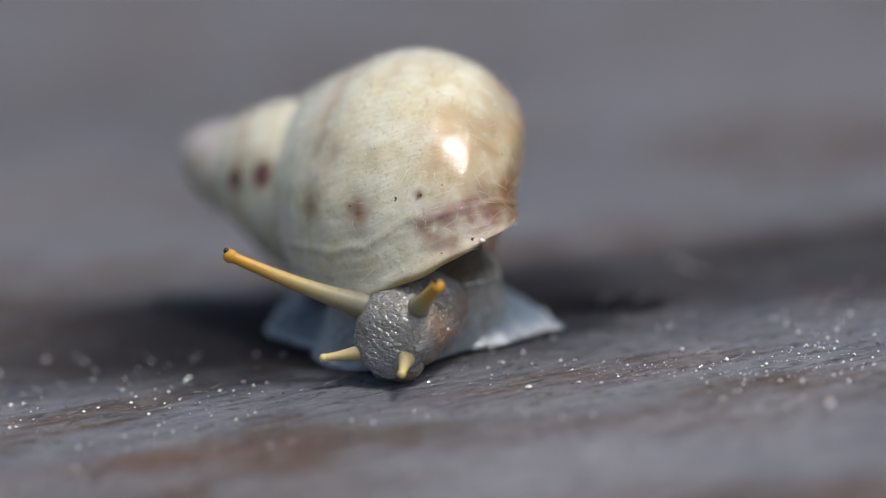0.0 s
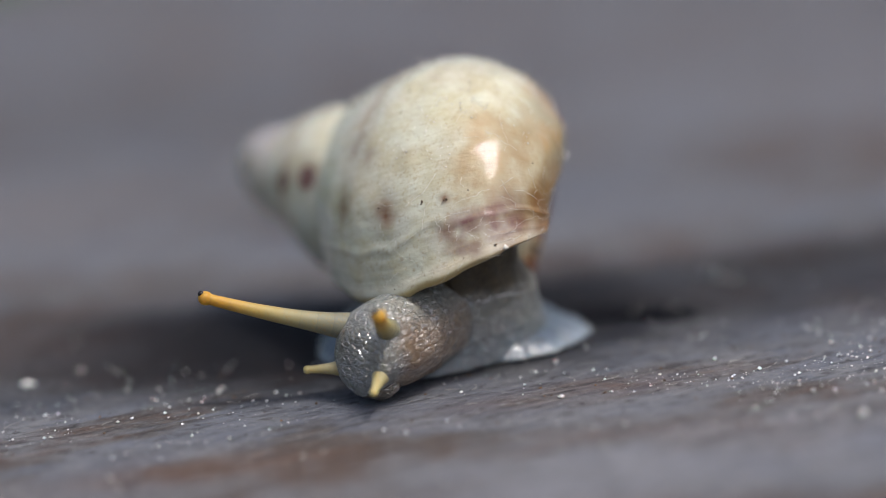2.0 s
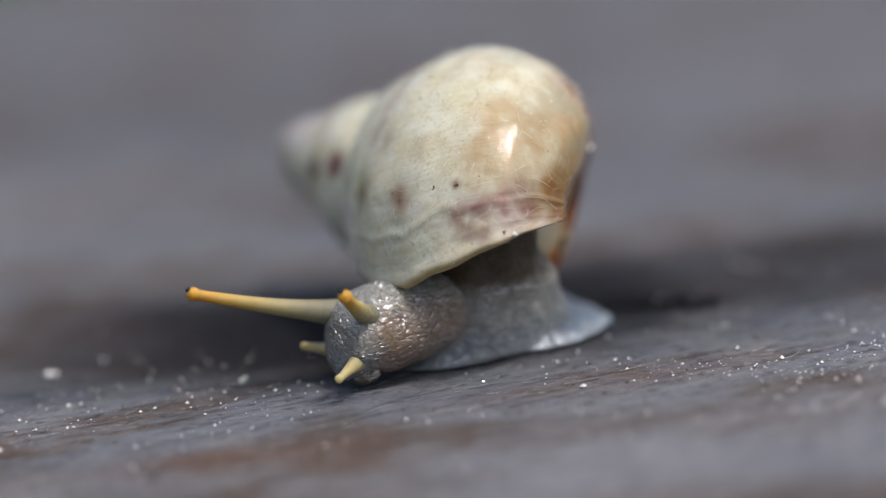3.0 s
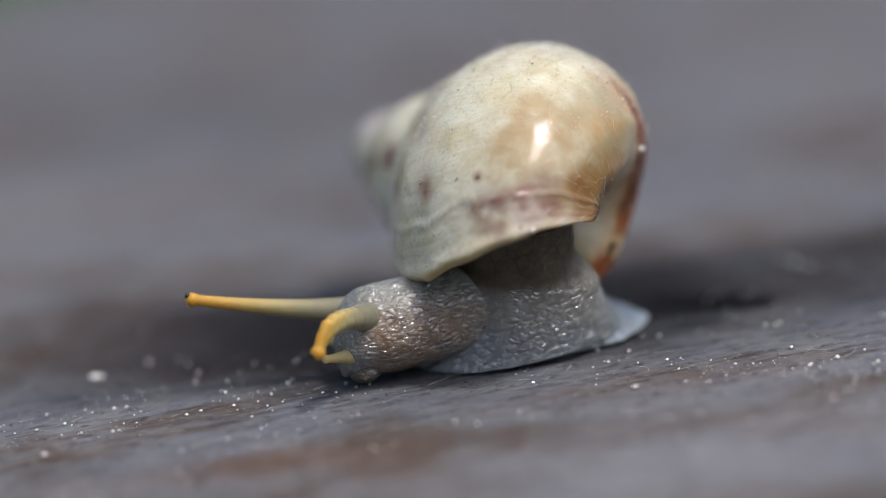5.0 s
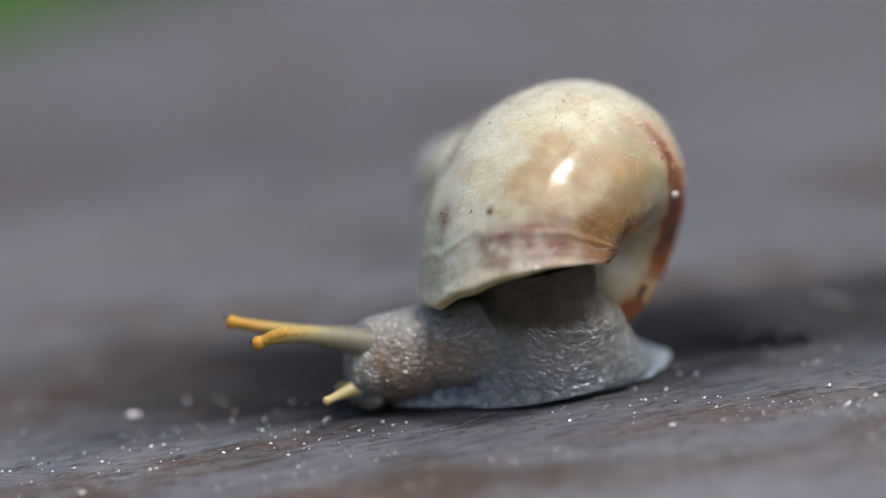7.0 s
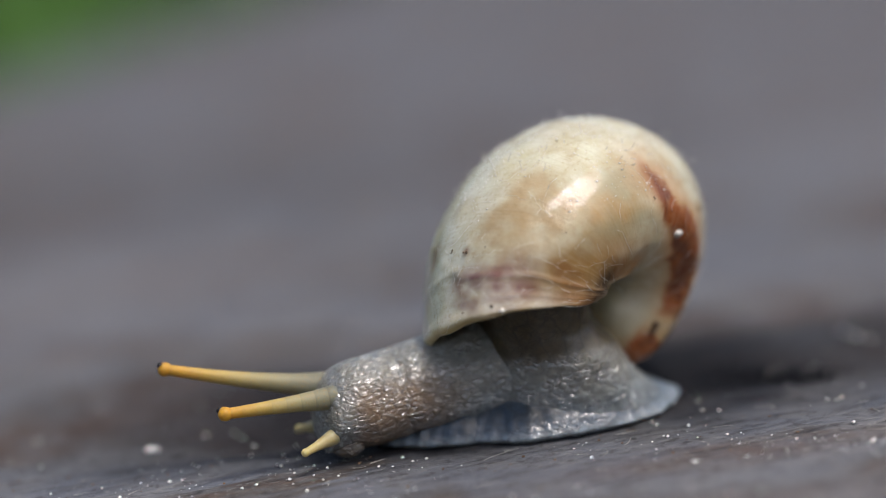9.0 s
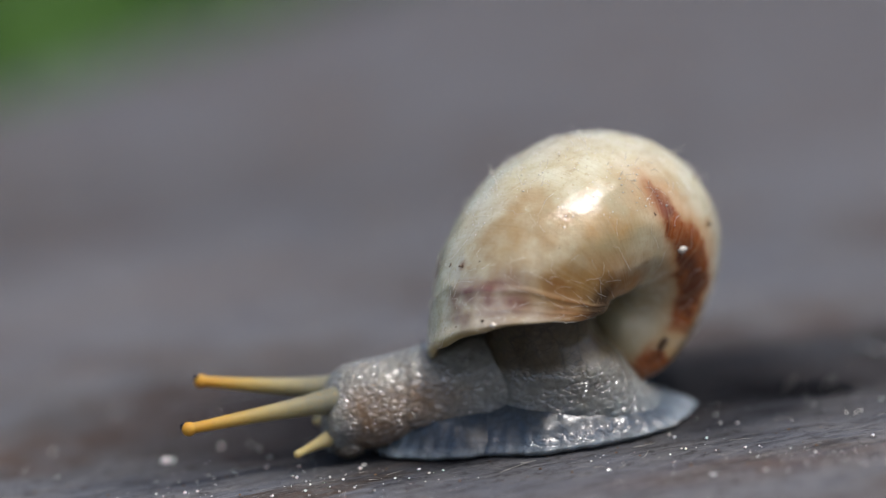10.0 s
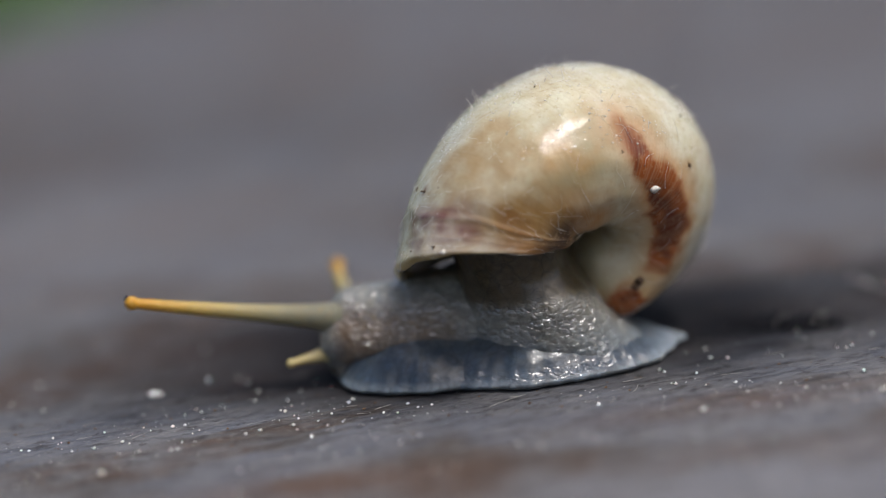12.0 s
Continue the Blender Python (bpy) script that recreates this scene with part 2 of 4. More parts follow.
def stain_and_shade_at(x, y):
    """Damp, dark wood behind the resting place, along the grain, and shade painted round the snail."""
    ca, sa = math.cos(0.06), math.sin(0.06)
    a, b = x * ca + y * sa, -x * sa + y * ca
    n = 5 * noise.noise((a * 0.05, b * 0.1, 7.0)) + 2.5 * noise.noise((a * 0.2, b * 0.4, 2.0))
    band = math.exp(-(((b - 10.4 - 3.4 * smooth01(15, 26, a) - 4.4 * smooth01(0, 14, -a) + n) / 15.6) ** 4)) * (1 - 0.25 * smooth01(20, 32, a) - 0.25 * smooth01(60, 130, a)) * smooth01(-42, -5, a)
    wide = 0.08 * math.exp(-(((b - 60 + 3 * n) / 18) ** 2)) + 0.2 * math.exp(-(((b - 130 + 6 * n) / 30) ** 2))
    # darkness of the gouge's recess, painted into the colour
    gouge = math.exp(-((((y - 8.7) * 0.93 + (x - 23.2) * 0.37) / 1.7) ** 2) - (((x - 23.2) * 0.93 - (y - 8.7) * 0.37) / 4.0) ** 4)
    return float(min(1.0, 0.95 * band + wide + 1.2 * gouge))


WORN = ((20, -24, 16, 7, 0.55), (9, -31, 12, 5, 0.4), (-22, -20, 14, 4, 0.3), (75, 125, 45, 40, 0.45), (-36, 66, 22, 22, 0.5), (36, 33, 14, 8, 0.3))  # x, y, reach along and across, strength
BROWNED = ((-8, -17, 9, 2.5, 0.8), (18, -9, 9, 2.2, 0.6), (-18, 17, 9, 5, 0.6), (45, 8, 10, 5, 0.5))


def patches_at(x, y, spots, seed):
    ca, sa = math.cos(GRAIN * 0.4), math.sin(GRAIN * 0.4)
    ragged = 1 + 0.7 * noise.noise((x * 0.16, y * 0.3, seed)) + 0.4 * noise.noise((x * 0.5, y * 0.9, seed))
    total = 0.0
    for px, py, along, across, strength in spots:
        a, b = (x - px) * ca + (y - py) * sa, -(x - px) * sa + (y - py) * ca
        total += strength * math.exp(-(a / along) ** 2 - (b / across) ** 2)
    return float(min(1.0, max(0.0, total * ragged)))


def build_board():
    def lines(lo, hi, step, far_lo, far_hi):
        near = list(np.arange(lo, hi + step / 2, step))
        out, d = [], step
        x = lo
        while x > far_lo:
            d *= 1.25
            x = max(far_lo, x - d)
            out.insert(0, x)
        d, x = step, hi
        while x < far_hi:
            d *= 1.25
            x = min(far_hi, x + d)
            near.append(x)
        return out + near
    xs, ys = lines(-46, 58, 0.35, -150, 2500), lines(-42, 40, 0.35, -700, 2400)
    first = next(i for i, x in enumerate(xs) if x >= -46)
    verts, stain_shade, worn = [], [], []
    for y in ys:
        for i, x in enumerate(xs):
            if i < first:
                f = (x + 46) / (-150 + 46)
                x = -46 + f * (edge_x(y) + 46)
            verts.append((x, y, board_height(x, y)))
            s = stain_and_shade_at(x, y)
            stain_shade.append((s, s, s))
            worn.append((patches_at(x, y, WORN, 2.0), patches_at(x, y, BROWNED, 6.0), 0.0))
    n, m = len(ys), len(xs)
    faces = grid_faces(n, m)
    # rounded sides going down to the soil
    rim = [j for j in range(m)] + [i * m + m - 1 for i in range(1, n)] + [(n - 1) * m + j for j in range(m - 2, -1, -1)] + [i * m for i in range(n - 2, 0, -1)]
    low = len(verts)
    for i in rim:
        x, y, z = verts[i]
        verts.append((x, y, -16))
        stain_shade.append((0.2, 0.2, 0.2))
        worn.append((0.0, 0.0, 0.0))
    k = len(rim)
    faces += [(rim[i], low + i, low + (i + 1) % k, rim[(i + 1) % k]) for i in range(k)]
    me = mesh_from("board", verts, faces, WOOD)
    pigment(me, "stain_shade", np.array(stain_shade))
    pigment(me, "worn", np.array(worn))
    return tagged(new("board", me), "weathered grey-brown wooden board with fine grain", "board", kind="structure")


def build_ground():
    bm = bmesh.new()
    bmesh.ops.create_grid(bm, x_segments=40, y_segments=40, size=60.0)
    for v in bm.verts:
        v.co.z = -0.012 + 0.004 * noise.noise(v.co * 0.3)
    me = bpy.data.meshes.new("ground")
    bm.to_mesh(me)
    bm.free()
    me.materials.append(SOIL)
    tagged(new("ground", me), "mossy green ground below the board", "ground", kind="structure")
    verts, faces = [], []
    rnd = random.Random(5)
    for _ in range(9000):
        y = rnd.uniform(150, 2600)
        x = edge_x(y) - rnd.uniform(15, 900)
        h, a, w = rnd.uniform(20, 60), rnd.uniform(0, math.tau), rnd.uniform(1.5, 3.5)
        lx, ly = rnd.uniform(-40, 40), rnd.uniform(-40, 40)
        b = len(verts)
        dx, dy = math.cos(a) * w, math.sin(a) * w
        verts += [(x - dx, y - dy, -14), (x + dx, y + dy, -14), (x + dx * 0.7 + lx * 0.4, y + dy * 0.7 + ly * 0.4, -14 + h * 0.6), (x - dx * 0.7 + lx * 0.4, y - dy * 0.7 + ly * 0.4, -14 + h * 0.6), (x + lx, y + ly, -14 + h)]
        faces += [(b, b + 1, b + 2, b + 3), (b + 3, b + 2, b + 4)]
    tagged(new("grass", mesh_from("grass", verts, faces, GRASS)), "bright green grass growing beside the board", "grass", kind="stuff")


def add_crumb(verts, faces, p, r, rnd):
    """One irregular grain: a squashed octahedron with its corners pushed about."""
    b = len(verts)
    for d in ((1, 0, 0), (-1, 0, 0), (0, 1, 0), (0, -1, 0), (0, 0, 1), (0, 0, -1), (0.6, 0.6, 0.5), (-0.6, -0.6, 0.4)):
        k = r * rnd.uniform(0.7, 1.25)
        verts.append((p[0] + d[0] * k, p[1] + d[1] * k, p[2] + d[2] * k * 0.85))
    for f in ((0, 6, 4), (6, 2, 4), (2, 1, 4), (1, 7, 4), (7, 3, 4), (3, 0, 4), (0, 2, 6), (2, 0, 5), (1, 2, 5), (1, 3, 7), (3, 1, 5), (0, 3, 5)):
        faces.append(tuple(b + i for i in f))


def build_sand():
    verts, faces = [], []
    rnd = random.Random(11)
    spots = [(-13.8, -5.9, 0.16), (-12.9, -5.4, 0.14), (15.1, -10.2, 0.22), (30.6, -7.4, 0.15), (28.5, -8.6, 0.2), (32.1, -20.5, 0.34), (34.5, -4.2, 0.16), (36.3, -7.4, 0.15),
             (-23.5, -1.9, 0.13), (-22.3, -11.4, 0.26), (-21.2, 6.0, 0.34), (-20.6, 5.7, 0.24), (26.2, -5.4, 0.18), (-18.1, -2.1, 0.12), (3.4, -13.2, 0.12), (31.4, 17.0, 0.24), (30.8, 19.0, 0.2), (32.2, 15.8, 0.2), (4.7, -14.5, 0.14)]
    for x, y, r in spots:
        add_crumb(verts, faces, (x, y, board_height(x, y) + r * 0.6), r, rnd)
    for i in range(1800):
        if i % 2:
            x, y = rnd.gauss(31, 9), rnd.gauss(-8, 6)
        elif i % 10 < 3:
            x, y = rnd.gauss(-14, 10), rnd.gauss(-4, 6)
        else:
            x, y = rnd.uniform(-45, 55), rnd.uniform(-40, 40)
        if noise.noise((x * 0.12, y * 0.12, 4.0)) < -0.12:
            continue
        r = 0.03 + 0.12 * rnd.random() ** 3.6
        add_crumb(verts, faces, (x, y, board_height(x, y) + r * 0.55), r, rnd)
    tagged(new("sand_grains", mesh_from("sand_grains", verts, faces, SAND, False)), "tiny white sand grains strewn over the board", "sand", kind="stuff")
    verts, faces = [], []
    for _ in range(420):
        x, y = rnd.uniform(-40, 45), rnd.gauss(-4, 12)
        add_crumb(verts, faces, (x, y, board_height(x, y) + 0.03), 0.04 + 0.10 * rnd.random() ** 3, rnd)
    tagged(new("dirt_crumbs", mesh_from("dirt_crumbs", verts, faces, DIRT, False)), "small dark crumbs of dirt on the board", "dirt", kind="stuff")


def add_fibre(verts, faces, pts, r):
    """A thin thread through the points, three-sided."""
    b = len(verts)
    for i, p in enumerate(pts):
        d = Vector(pts[min(i + 1, len(pts) - 1)]) - Vector(pts[max(i - 1, 0)])
        a = d.cross(Vector((0.3, 0.2, 1))).normalized()
        c = d.cross(a).normalized()
        for k in range(3):
            w = r * (1 - 0.6 * i / len(pts))
            verts.append(tuple(Vector(p) + (a * math.cos(k * 2.094) + c * math.sin(k * 2.094)) * w))
    for i in range(len(pts) - 1):
        for k in range(3):
            faces.append((b + i * 3 + k, b + i * 3 + (k + 1) % 3, b + i * 3 + 3 + (k + 1) % 3, b + i * 3 + 3 + k))


def build_splinters():
    verts, faces = [], []
    rnd = random.Random(3)
    for i in range(44):
        if i < 7:
            f = rnd.random() ** 0.6
            x, y = 20.0 + 6.6 * f + rnd.gauss(0, 0.3), 10.2 - 2.7 * f + rnd.gauss(0, 0.35)
        else:
            x, y = rnd.uniform(-30, 40), rnd.gauss(-6, 4)
        n, a = rnd.randint(5, 9), GRAIN + rnd.gauss(0, 0.5)
        step, bend, z = rnd.uniform(0.12, 0.4), rnd.gauss(0, 0.18), board_height(x, y) + 0.03
        pts = []
        for k in range(n):
            pts.append((x, y, z + (0.6 * math.sin(k / (n - 1) * math.pi) if i < 7 else 0.05) * rnd.uniform(0.6, 1)))
            x, y, a = x + math.cos(a) * step, y + math.sin(a) * step, a + bend
            z = max(z, board_height(x, y) + 0.02)
        add_fibre(verts, faces, pts, 0.022)
    tagged(new("wood_fibres", mesh_from("wood_fibres", verts, faces, SPLINTER)), "fine torn wood fibres lifting from the board", "wood fibre", kind="stuff")


# ---- the snail ----
GROWTH = 1.72
APEX, AXIS = Vector((1.9, 26.0, 4.0)), Vector((0.005, 0.972, 0.235)).normalized()


def shell_frame():
    """Two directions square to the shell's axis: one to the side, one upwards."""
    side = (Vector((1, 0, 0)) - AXIS * AXIS.x).normalized()
    return side, side.cross(AXIS)


def shell_points(back, ring, shrink):
    """Points of the coiled tube. back: degrees behind the lip; ring: angles round the tube; shrink: wall inset."""
    side, up = shell_frame()
    if up.z < 0:
        up = -up
    # the tube's section: distance from the axis and from the apex, as a smooth closed curve
    knots = np.linspace(-math.pi, math.pi, 13)
    out = [0.6, 3.0, 6.9, 9.9, 11.9, 12.7, 12.2, 10.9, 7.8, 4.3, 1.8, 0.5, 0.6]
    far = [25.5, 19.8, 18.5, 22.4, 26.5, 30.4, 33.6, 36.1, 37.1, 36.5, 34.0, 30.0, 25.5]
    out_old = [0.2, 2.8, 6.8, 9.6, 11.5, 12.3, 11.9, 10.4, 8.0, 4.8, 2.0, 0.2, 0.2]
    far_old = [25.5, 19.8, 18.5, 22.4, 26.5, 30.2, 33.3, 35.9, 38.0, 38.2, 36.6, 32.5, 25.5]
    end = [175, 199, 208, 203, 195, 187, 177, 168, 162, 156, 151, 150, 175]

    def closed(v):
        w = np.interp(ring, knots, v)
        for _ in range(10):
            w = (np.roll(w, 1) + 2 * w + np.roll(w, -1)) / 4
        return w
    rho, h, rho_old, h_old, lip = closed(out), closed(far), closed(out_old), closed(far_old), closed(end)
    shrink = np.asarray(shrink)[..., None] if np.ndim(shrink) else shrink
    lip = lip + 0.8 + 0.3 * np.sin(5 * ring) + 0.3 * np.sin(11 * ring + 1)
    rho, h = 6.0 + (rho - 6.0) * (1 - shrink / 6.2), 29.5 + (h - 29.5) * (1 - shrink / 8.2)
    # the base is rounder and closes over the axis a little way behind the lip
    k = smooth01(6, 75, back)[:, None] * (np.ndim(shrink) > 0)
    rho, h = rho * np.ones((len(back), 1)), h * np.ones((len(back), 1))
    rho, h = rho * (1 - k) + rho_old[None, :] * k, h * (1 - k) + h_old[None, :] * k
    scale = GROWTH ** (-back / 360.0)
    ang = np.radians(lip[None, :] - back[:, None])
    # a flare just behind the lip
    flare = 1 + (0.04 * np.exp(-back / 7.0) + 0.045 * np.exp(-back / 55.0))[:, None]
    flare = flare * (1 + 0.185 * np.exp(-((back - 252) / 46) ** 2))[:, None]
    flare = flare * (1 - 0.07 * smooth01(210, 430, back))[:, None]
    deg = np.degrees(ring)[None, :]
    flare = flare * (1 + (0.17 * np.exp(-back / 4.0) - 0.06 * np.exp(-((back - 14) / 7.0) ** 2))[:, None] * smooth01(35, 80, deg) * (1 - smooth01(115, 150, deg)))
    fuller = 1 + 0.16 * np.exp(-((back - 245) / 58) ** 2)[:, None] * smooth01(15, 70, deg) * (1 - smooth01(130, 175, deg))
    r, d = rho * scale[:, None] * flare, h * scale[:, None] * fuller
    side, up, ax, apex = (np.array(v) for v in (side, up, AXIS, APEX))
    # the spire sags a little towards its tip
    bend = np.clip((24.0 - d) / 24.0, 0, 1)[..., None] * np.array((2.2, 1.2, -3.6))
    return bend + apex - d[..., None] * ax + r[..., None] * (np.cos(ang)[..., None] * side + np.sin(ang)[..., None] * up)


def spot(p, at, size):
    return np.exp(-(np.linalg.norm(p - np.array(at), axis=-1) / size) ** 2)


def shell_pigment(p, back, ring):
    u = np.degrees(ring)[None, :] * np.ones((len(back), 1))
    b = back[:, None] * np.ones((1, len(ring)))
    col = np.ones(p.shape) * np.array((0.62, 0.605, 0.465))

    def lay(mask, color):
        nonlocal col
        mask = np.clip(mask, 0, 1)[..., None]
        col = col * (1 - mask) + np.array(color) * mask
    n1, n2 = lumps(p, 3.5, 3.0), lumps(p, 1.2, 8.0)
    lay(0.34 * smooth01(-0.05, 0.5, n1), (0.46, 0.36, 0.21))
    lay(0.5 * smooth01(0.05, 0.5, lumps(p, 2.2, 17.0)), (0.66, 0.64, 0.50))
    lay(0.5 * smooth01(0.1, 0.6, lumps(p, 5.0, 12.0)), (0.60, 0.58, 0.42))
    # translucent grey where the body shows through, near the lip
    lay(0.35 * np.exp(-((b - 20) / 20) ** 2) * smooth01(-70, -30, u) * (1 - smooth01(0, 30, u)) * (0.7 + 0.6 * n1), (0.42, 0.45, 0.40))
    lay(0.85 * np.exp(-((b - 72) / 42) ** 2) * smooth01(5, 40, u) * (1 - smooth01(80, 105, u)) * (0.85 + 0.5 * n1), (0.30, 0.275, 0.165))
    lay(0.45 * smooth01(-0.1, 0.5, lumps(p, 1.6, 41.0)) * smooth01(-30, 10, u) * (1 - smooth01(150, 220, b)), (0.42, 0.33, 0.20))
    # reddish-brown band on the base, broken in places
    wob = u + 9 * n1 + 5 * n2
    mid = 73 - 32 * np.exp(-np.clip(b - 95, 0, None) / 16)
    lay(0.9 * np.exp(-(((wob - mid) / 27) ** 2)) * smooth01(70, 110, b) * (1 - smooth01(300, 420, b)), (0.50, 0.21, 0.045))
    band = np.exp(-(((wob - mid) / 15) ** 4)) * smooth01(84, 104, b) * (1 - smooth01(520, 700, b))
    band *= 0.25 + 0.75 * smooth01(-0.35, 0.0, lumps(p, 3.0, 21.0) + 0.2)
    band *= 1 - 0.9 * np.exp(-((b - 203 + 8 * n1) / 11) ** 2)
    lay(1.8 * band - 0.15, (0.25, 0.060, 0.006))
    lay(0.75 * band ** 2 * smooth01(-0.15, 0.25, lumps(p, 1.8, 23.0)), (0.075, 0.011, 0.002))
    # earlier whorls: lilac grey, with a brown thread at the seam
    lay(0.8 * smooth01(640, 820, b), (0.30, 0.27, 0.31))
    lay(0.45 * np.exp(-(((u + 75) / 9) ** 2)) * smooth01(20, 90, b), (0.42, 0.24, 0.10))
    # lilac and brown near the lip, a pale rim, a brown navel
    lay(0.28 * np.exp(-((b - 11) / 6) ** 2) * smooth01(-0.2, 0.3, n1) * smooth01(-20, 10, u), (0.34, 0.20, 0.20))
    lay(0.5 * np.exp(-((b - 6) / 8) ** 2) * smooth01(0, 40, u), (0.52, 0.42, 0.38))
    lay(0.95 * np.exp(-(b / 2.6) ** 4), (0.42, 0.33, 0.13))
    lay(0.6 * np.exp(-((b - 4.6) / 1.3) ** 2), (0.80, 0.74, 0.58))
    lay(0.7 * smooth01(62, 95, u) * np.exp(-(b / 70) ** 2) * (0.7 + 0.9 * n1), (0.40, 0.20, 0.055))
    lay(0.75 * smooth01(108, 140, u) * (0.6 + 0.4 * n2), (0.28, 0.15, 0.05))
    for place in ((-6.5, -6.8, 2.6), (-5.0, -7.5, 2.4), (-3.2, -8.2, 2.6), (-1.2, -8.2, 2.9), (-4.2, -6.5, 4.6), (1.0, -7.5, 3.0)):
        near = p.reshape(-1, 3)[np.argmin(np.linalg.norm(p.reshape(-1, 3) - np.array(place), axis=1))]
        lay(0.7 * spot(p, near, 1.5) * (0.7 + 0.8 * n2 + 0.5 * n1), (0.40, 0.26, 0.11))
    for place, size, k in (((-8.63, 2.61, 0.71), 0.9, 0.75), ((-9.87, -1.87, 0.92), 1.0, 0.8), ((-8.6, 1.0, 5.0), 0.8, 0.35), ((-7.6, 3.4, 5.6), 1.0, 0.35), ((-8.8, -6.2, 1.7), 0.33, 0.9), ((-1.6, -9.0, -2.0), 1.1, 1.1), ((-4.0, -9.5, -0.6), 1.5, 0.6), ((0.5, -8.5, -3.0), 1.6, 0.7), ((-2.6, -9.2, -0.2), 1.5, 0.6), ((-0.2, -8.0, -0.6), 1.7, 0.55), ((2.0, -7.2, -1.8), 1.6, 0.45), ((-6.0, -9.8, -0.4), 1.3, 0.4)):
        near = p.reshape(-1, 3)[np.argmin(np.linalg.norm(p.reshape(-1, 3) - np.array(place), axis=1))]
        lay(1.35 * k * spot(p, near, size) * (0.95 + 0.5 * n2), (0.18, 0.065, 0.015))
    for place, size in (((-3.4, 10.0, 1.0), 0.95), ((-2.8, 12.9, 0.4), 0.8)):
        near = p.reshape(-1, 3)[np.argmin(np.linalg.norm(p.reshape(-1, 3) - np.array(place), axis=1))]
        lay(1.6 * spot(p, near, size), (0.11, 0.018, 0.010))
    for place, size in (((-9.6, -7.8, -0.4), 1.5), ((-8.0, -9.6, 0.2), 1.6), ((-6.6, -10.2, 0.3), 1.3)):
        near = p.reshape(-1, 3)[np.argmin(np.linalg.norm(p.reshape(-1, 3) - np.array(place), axis=1))]
        lay(0.95 * spot(p, near, size) * (0.95 + 0.9 * n2), (0.17, 0.075, 0.065))
    lay(0.9 * smooth01(40, 75, u) * np.exp(-((b - 240) / 75) ** 2) * (1 - np.clip(band * 1.4, 0, 1)), (0.33, 0.295, 0.185))
    # stains round the end of the lip and a tan patch above it
    for place, size, k, tint in (((-0.6, -8.2, -2.0), 2.8, 0.8, (0.40, 0.19, 0.05)), ((1.6, -7.6, -2.0), 1.8, 0.7, (0.40, 0.19, 0.05)), ((-4.56, -10.06, -0.1), 1.2, 0.6, (0.30, 0.19, 0.06)), ((-3.2, -9.8, 0.1), 1.3, 0.85, (0.27, 0.16, 0.04)), ((-1.99, -9.53, -0.1), 1.3, 0.85, (0.27, 0.15, 0.035)),
                               ((-6.08, -7.81, 3.76), 2.2, 0.6, (0.40, 0.28, 0.13)), ((-1.8, -9.4, -1.4), 0.75, 1.3, (0.06, 0.018, 0.005)), ((-0.8, -9.0, -0.8), 1.1, 0.9, (0.22, 0.10, 0.02)), ((-0.6, -8.3, -1.9), 1.3, 1.6, (0.045, 0.014, 0.005)), ((0.6, -6.4, -2.5), 0.7, 1.0, (0.05, 0.016, 0.005)), ((-3.8, -9.9, 0.0), 1.0, 1.0, (0.22, 0.095, 0.02)), ((-2.8, -9.7, -0.9), 0.8, 0.8, (0.20, 0.08, 0.015)), ((-4.5, -8.3, 4.0), 2.2, 0.55, (0.30, 0.20, 0.09)), ((-6.8, -7.6, 3.3), 1.8, 0.55, (0.32, 0.22, 0.10)), ((-1.0, -9.2, -0.2), 1.6, 0.5, (0.36, 0.22, 0.07))):
        near = p.reshape(-1, 3)[np.argmin(np.linalg.norm(p.reshape(-1, 3) - np.array(place), axis=1))]
        lay(k * spot(p, near, size) * (0.95 + 0.6 * n2), tint)
    return np.clip(col, 0.004, 0.9)


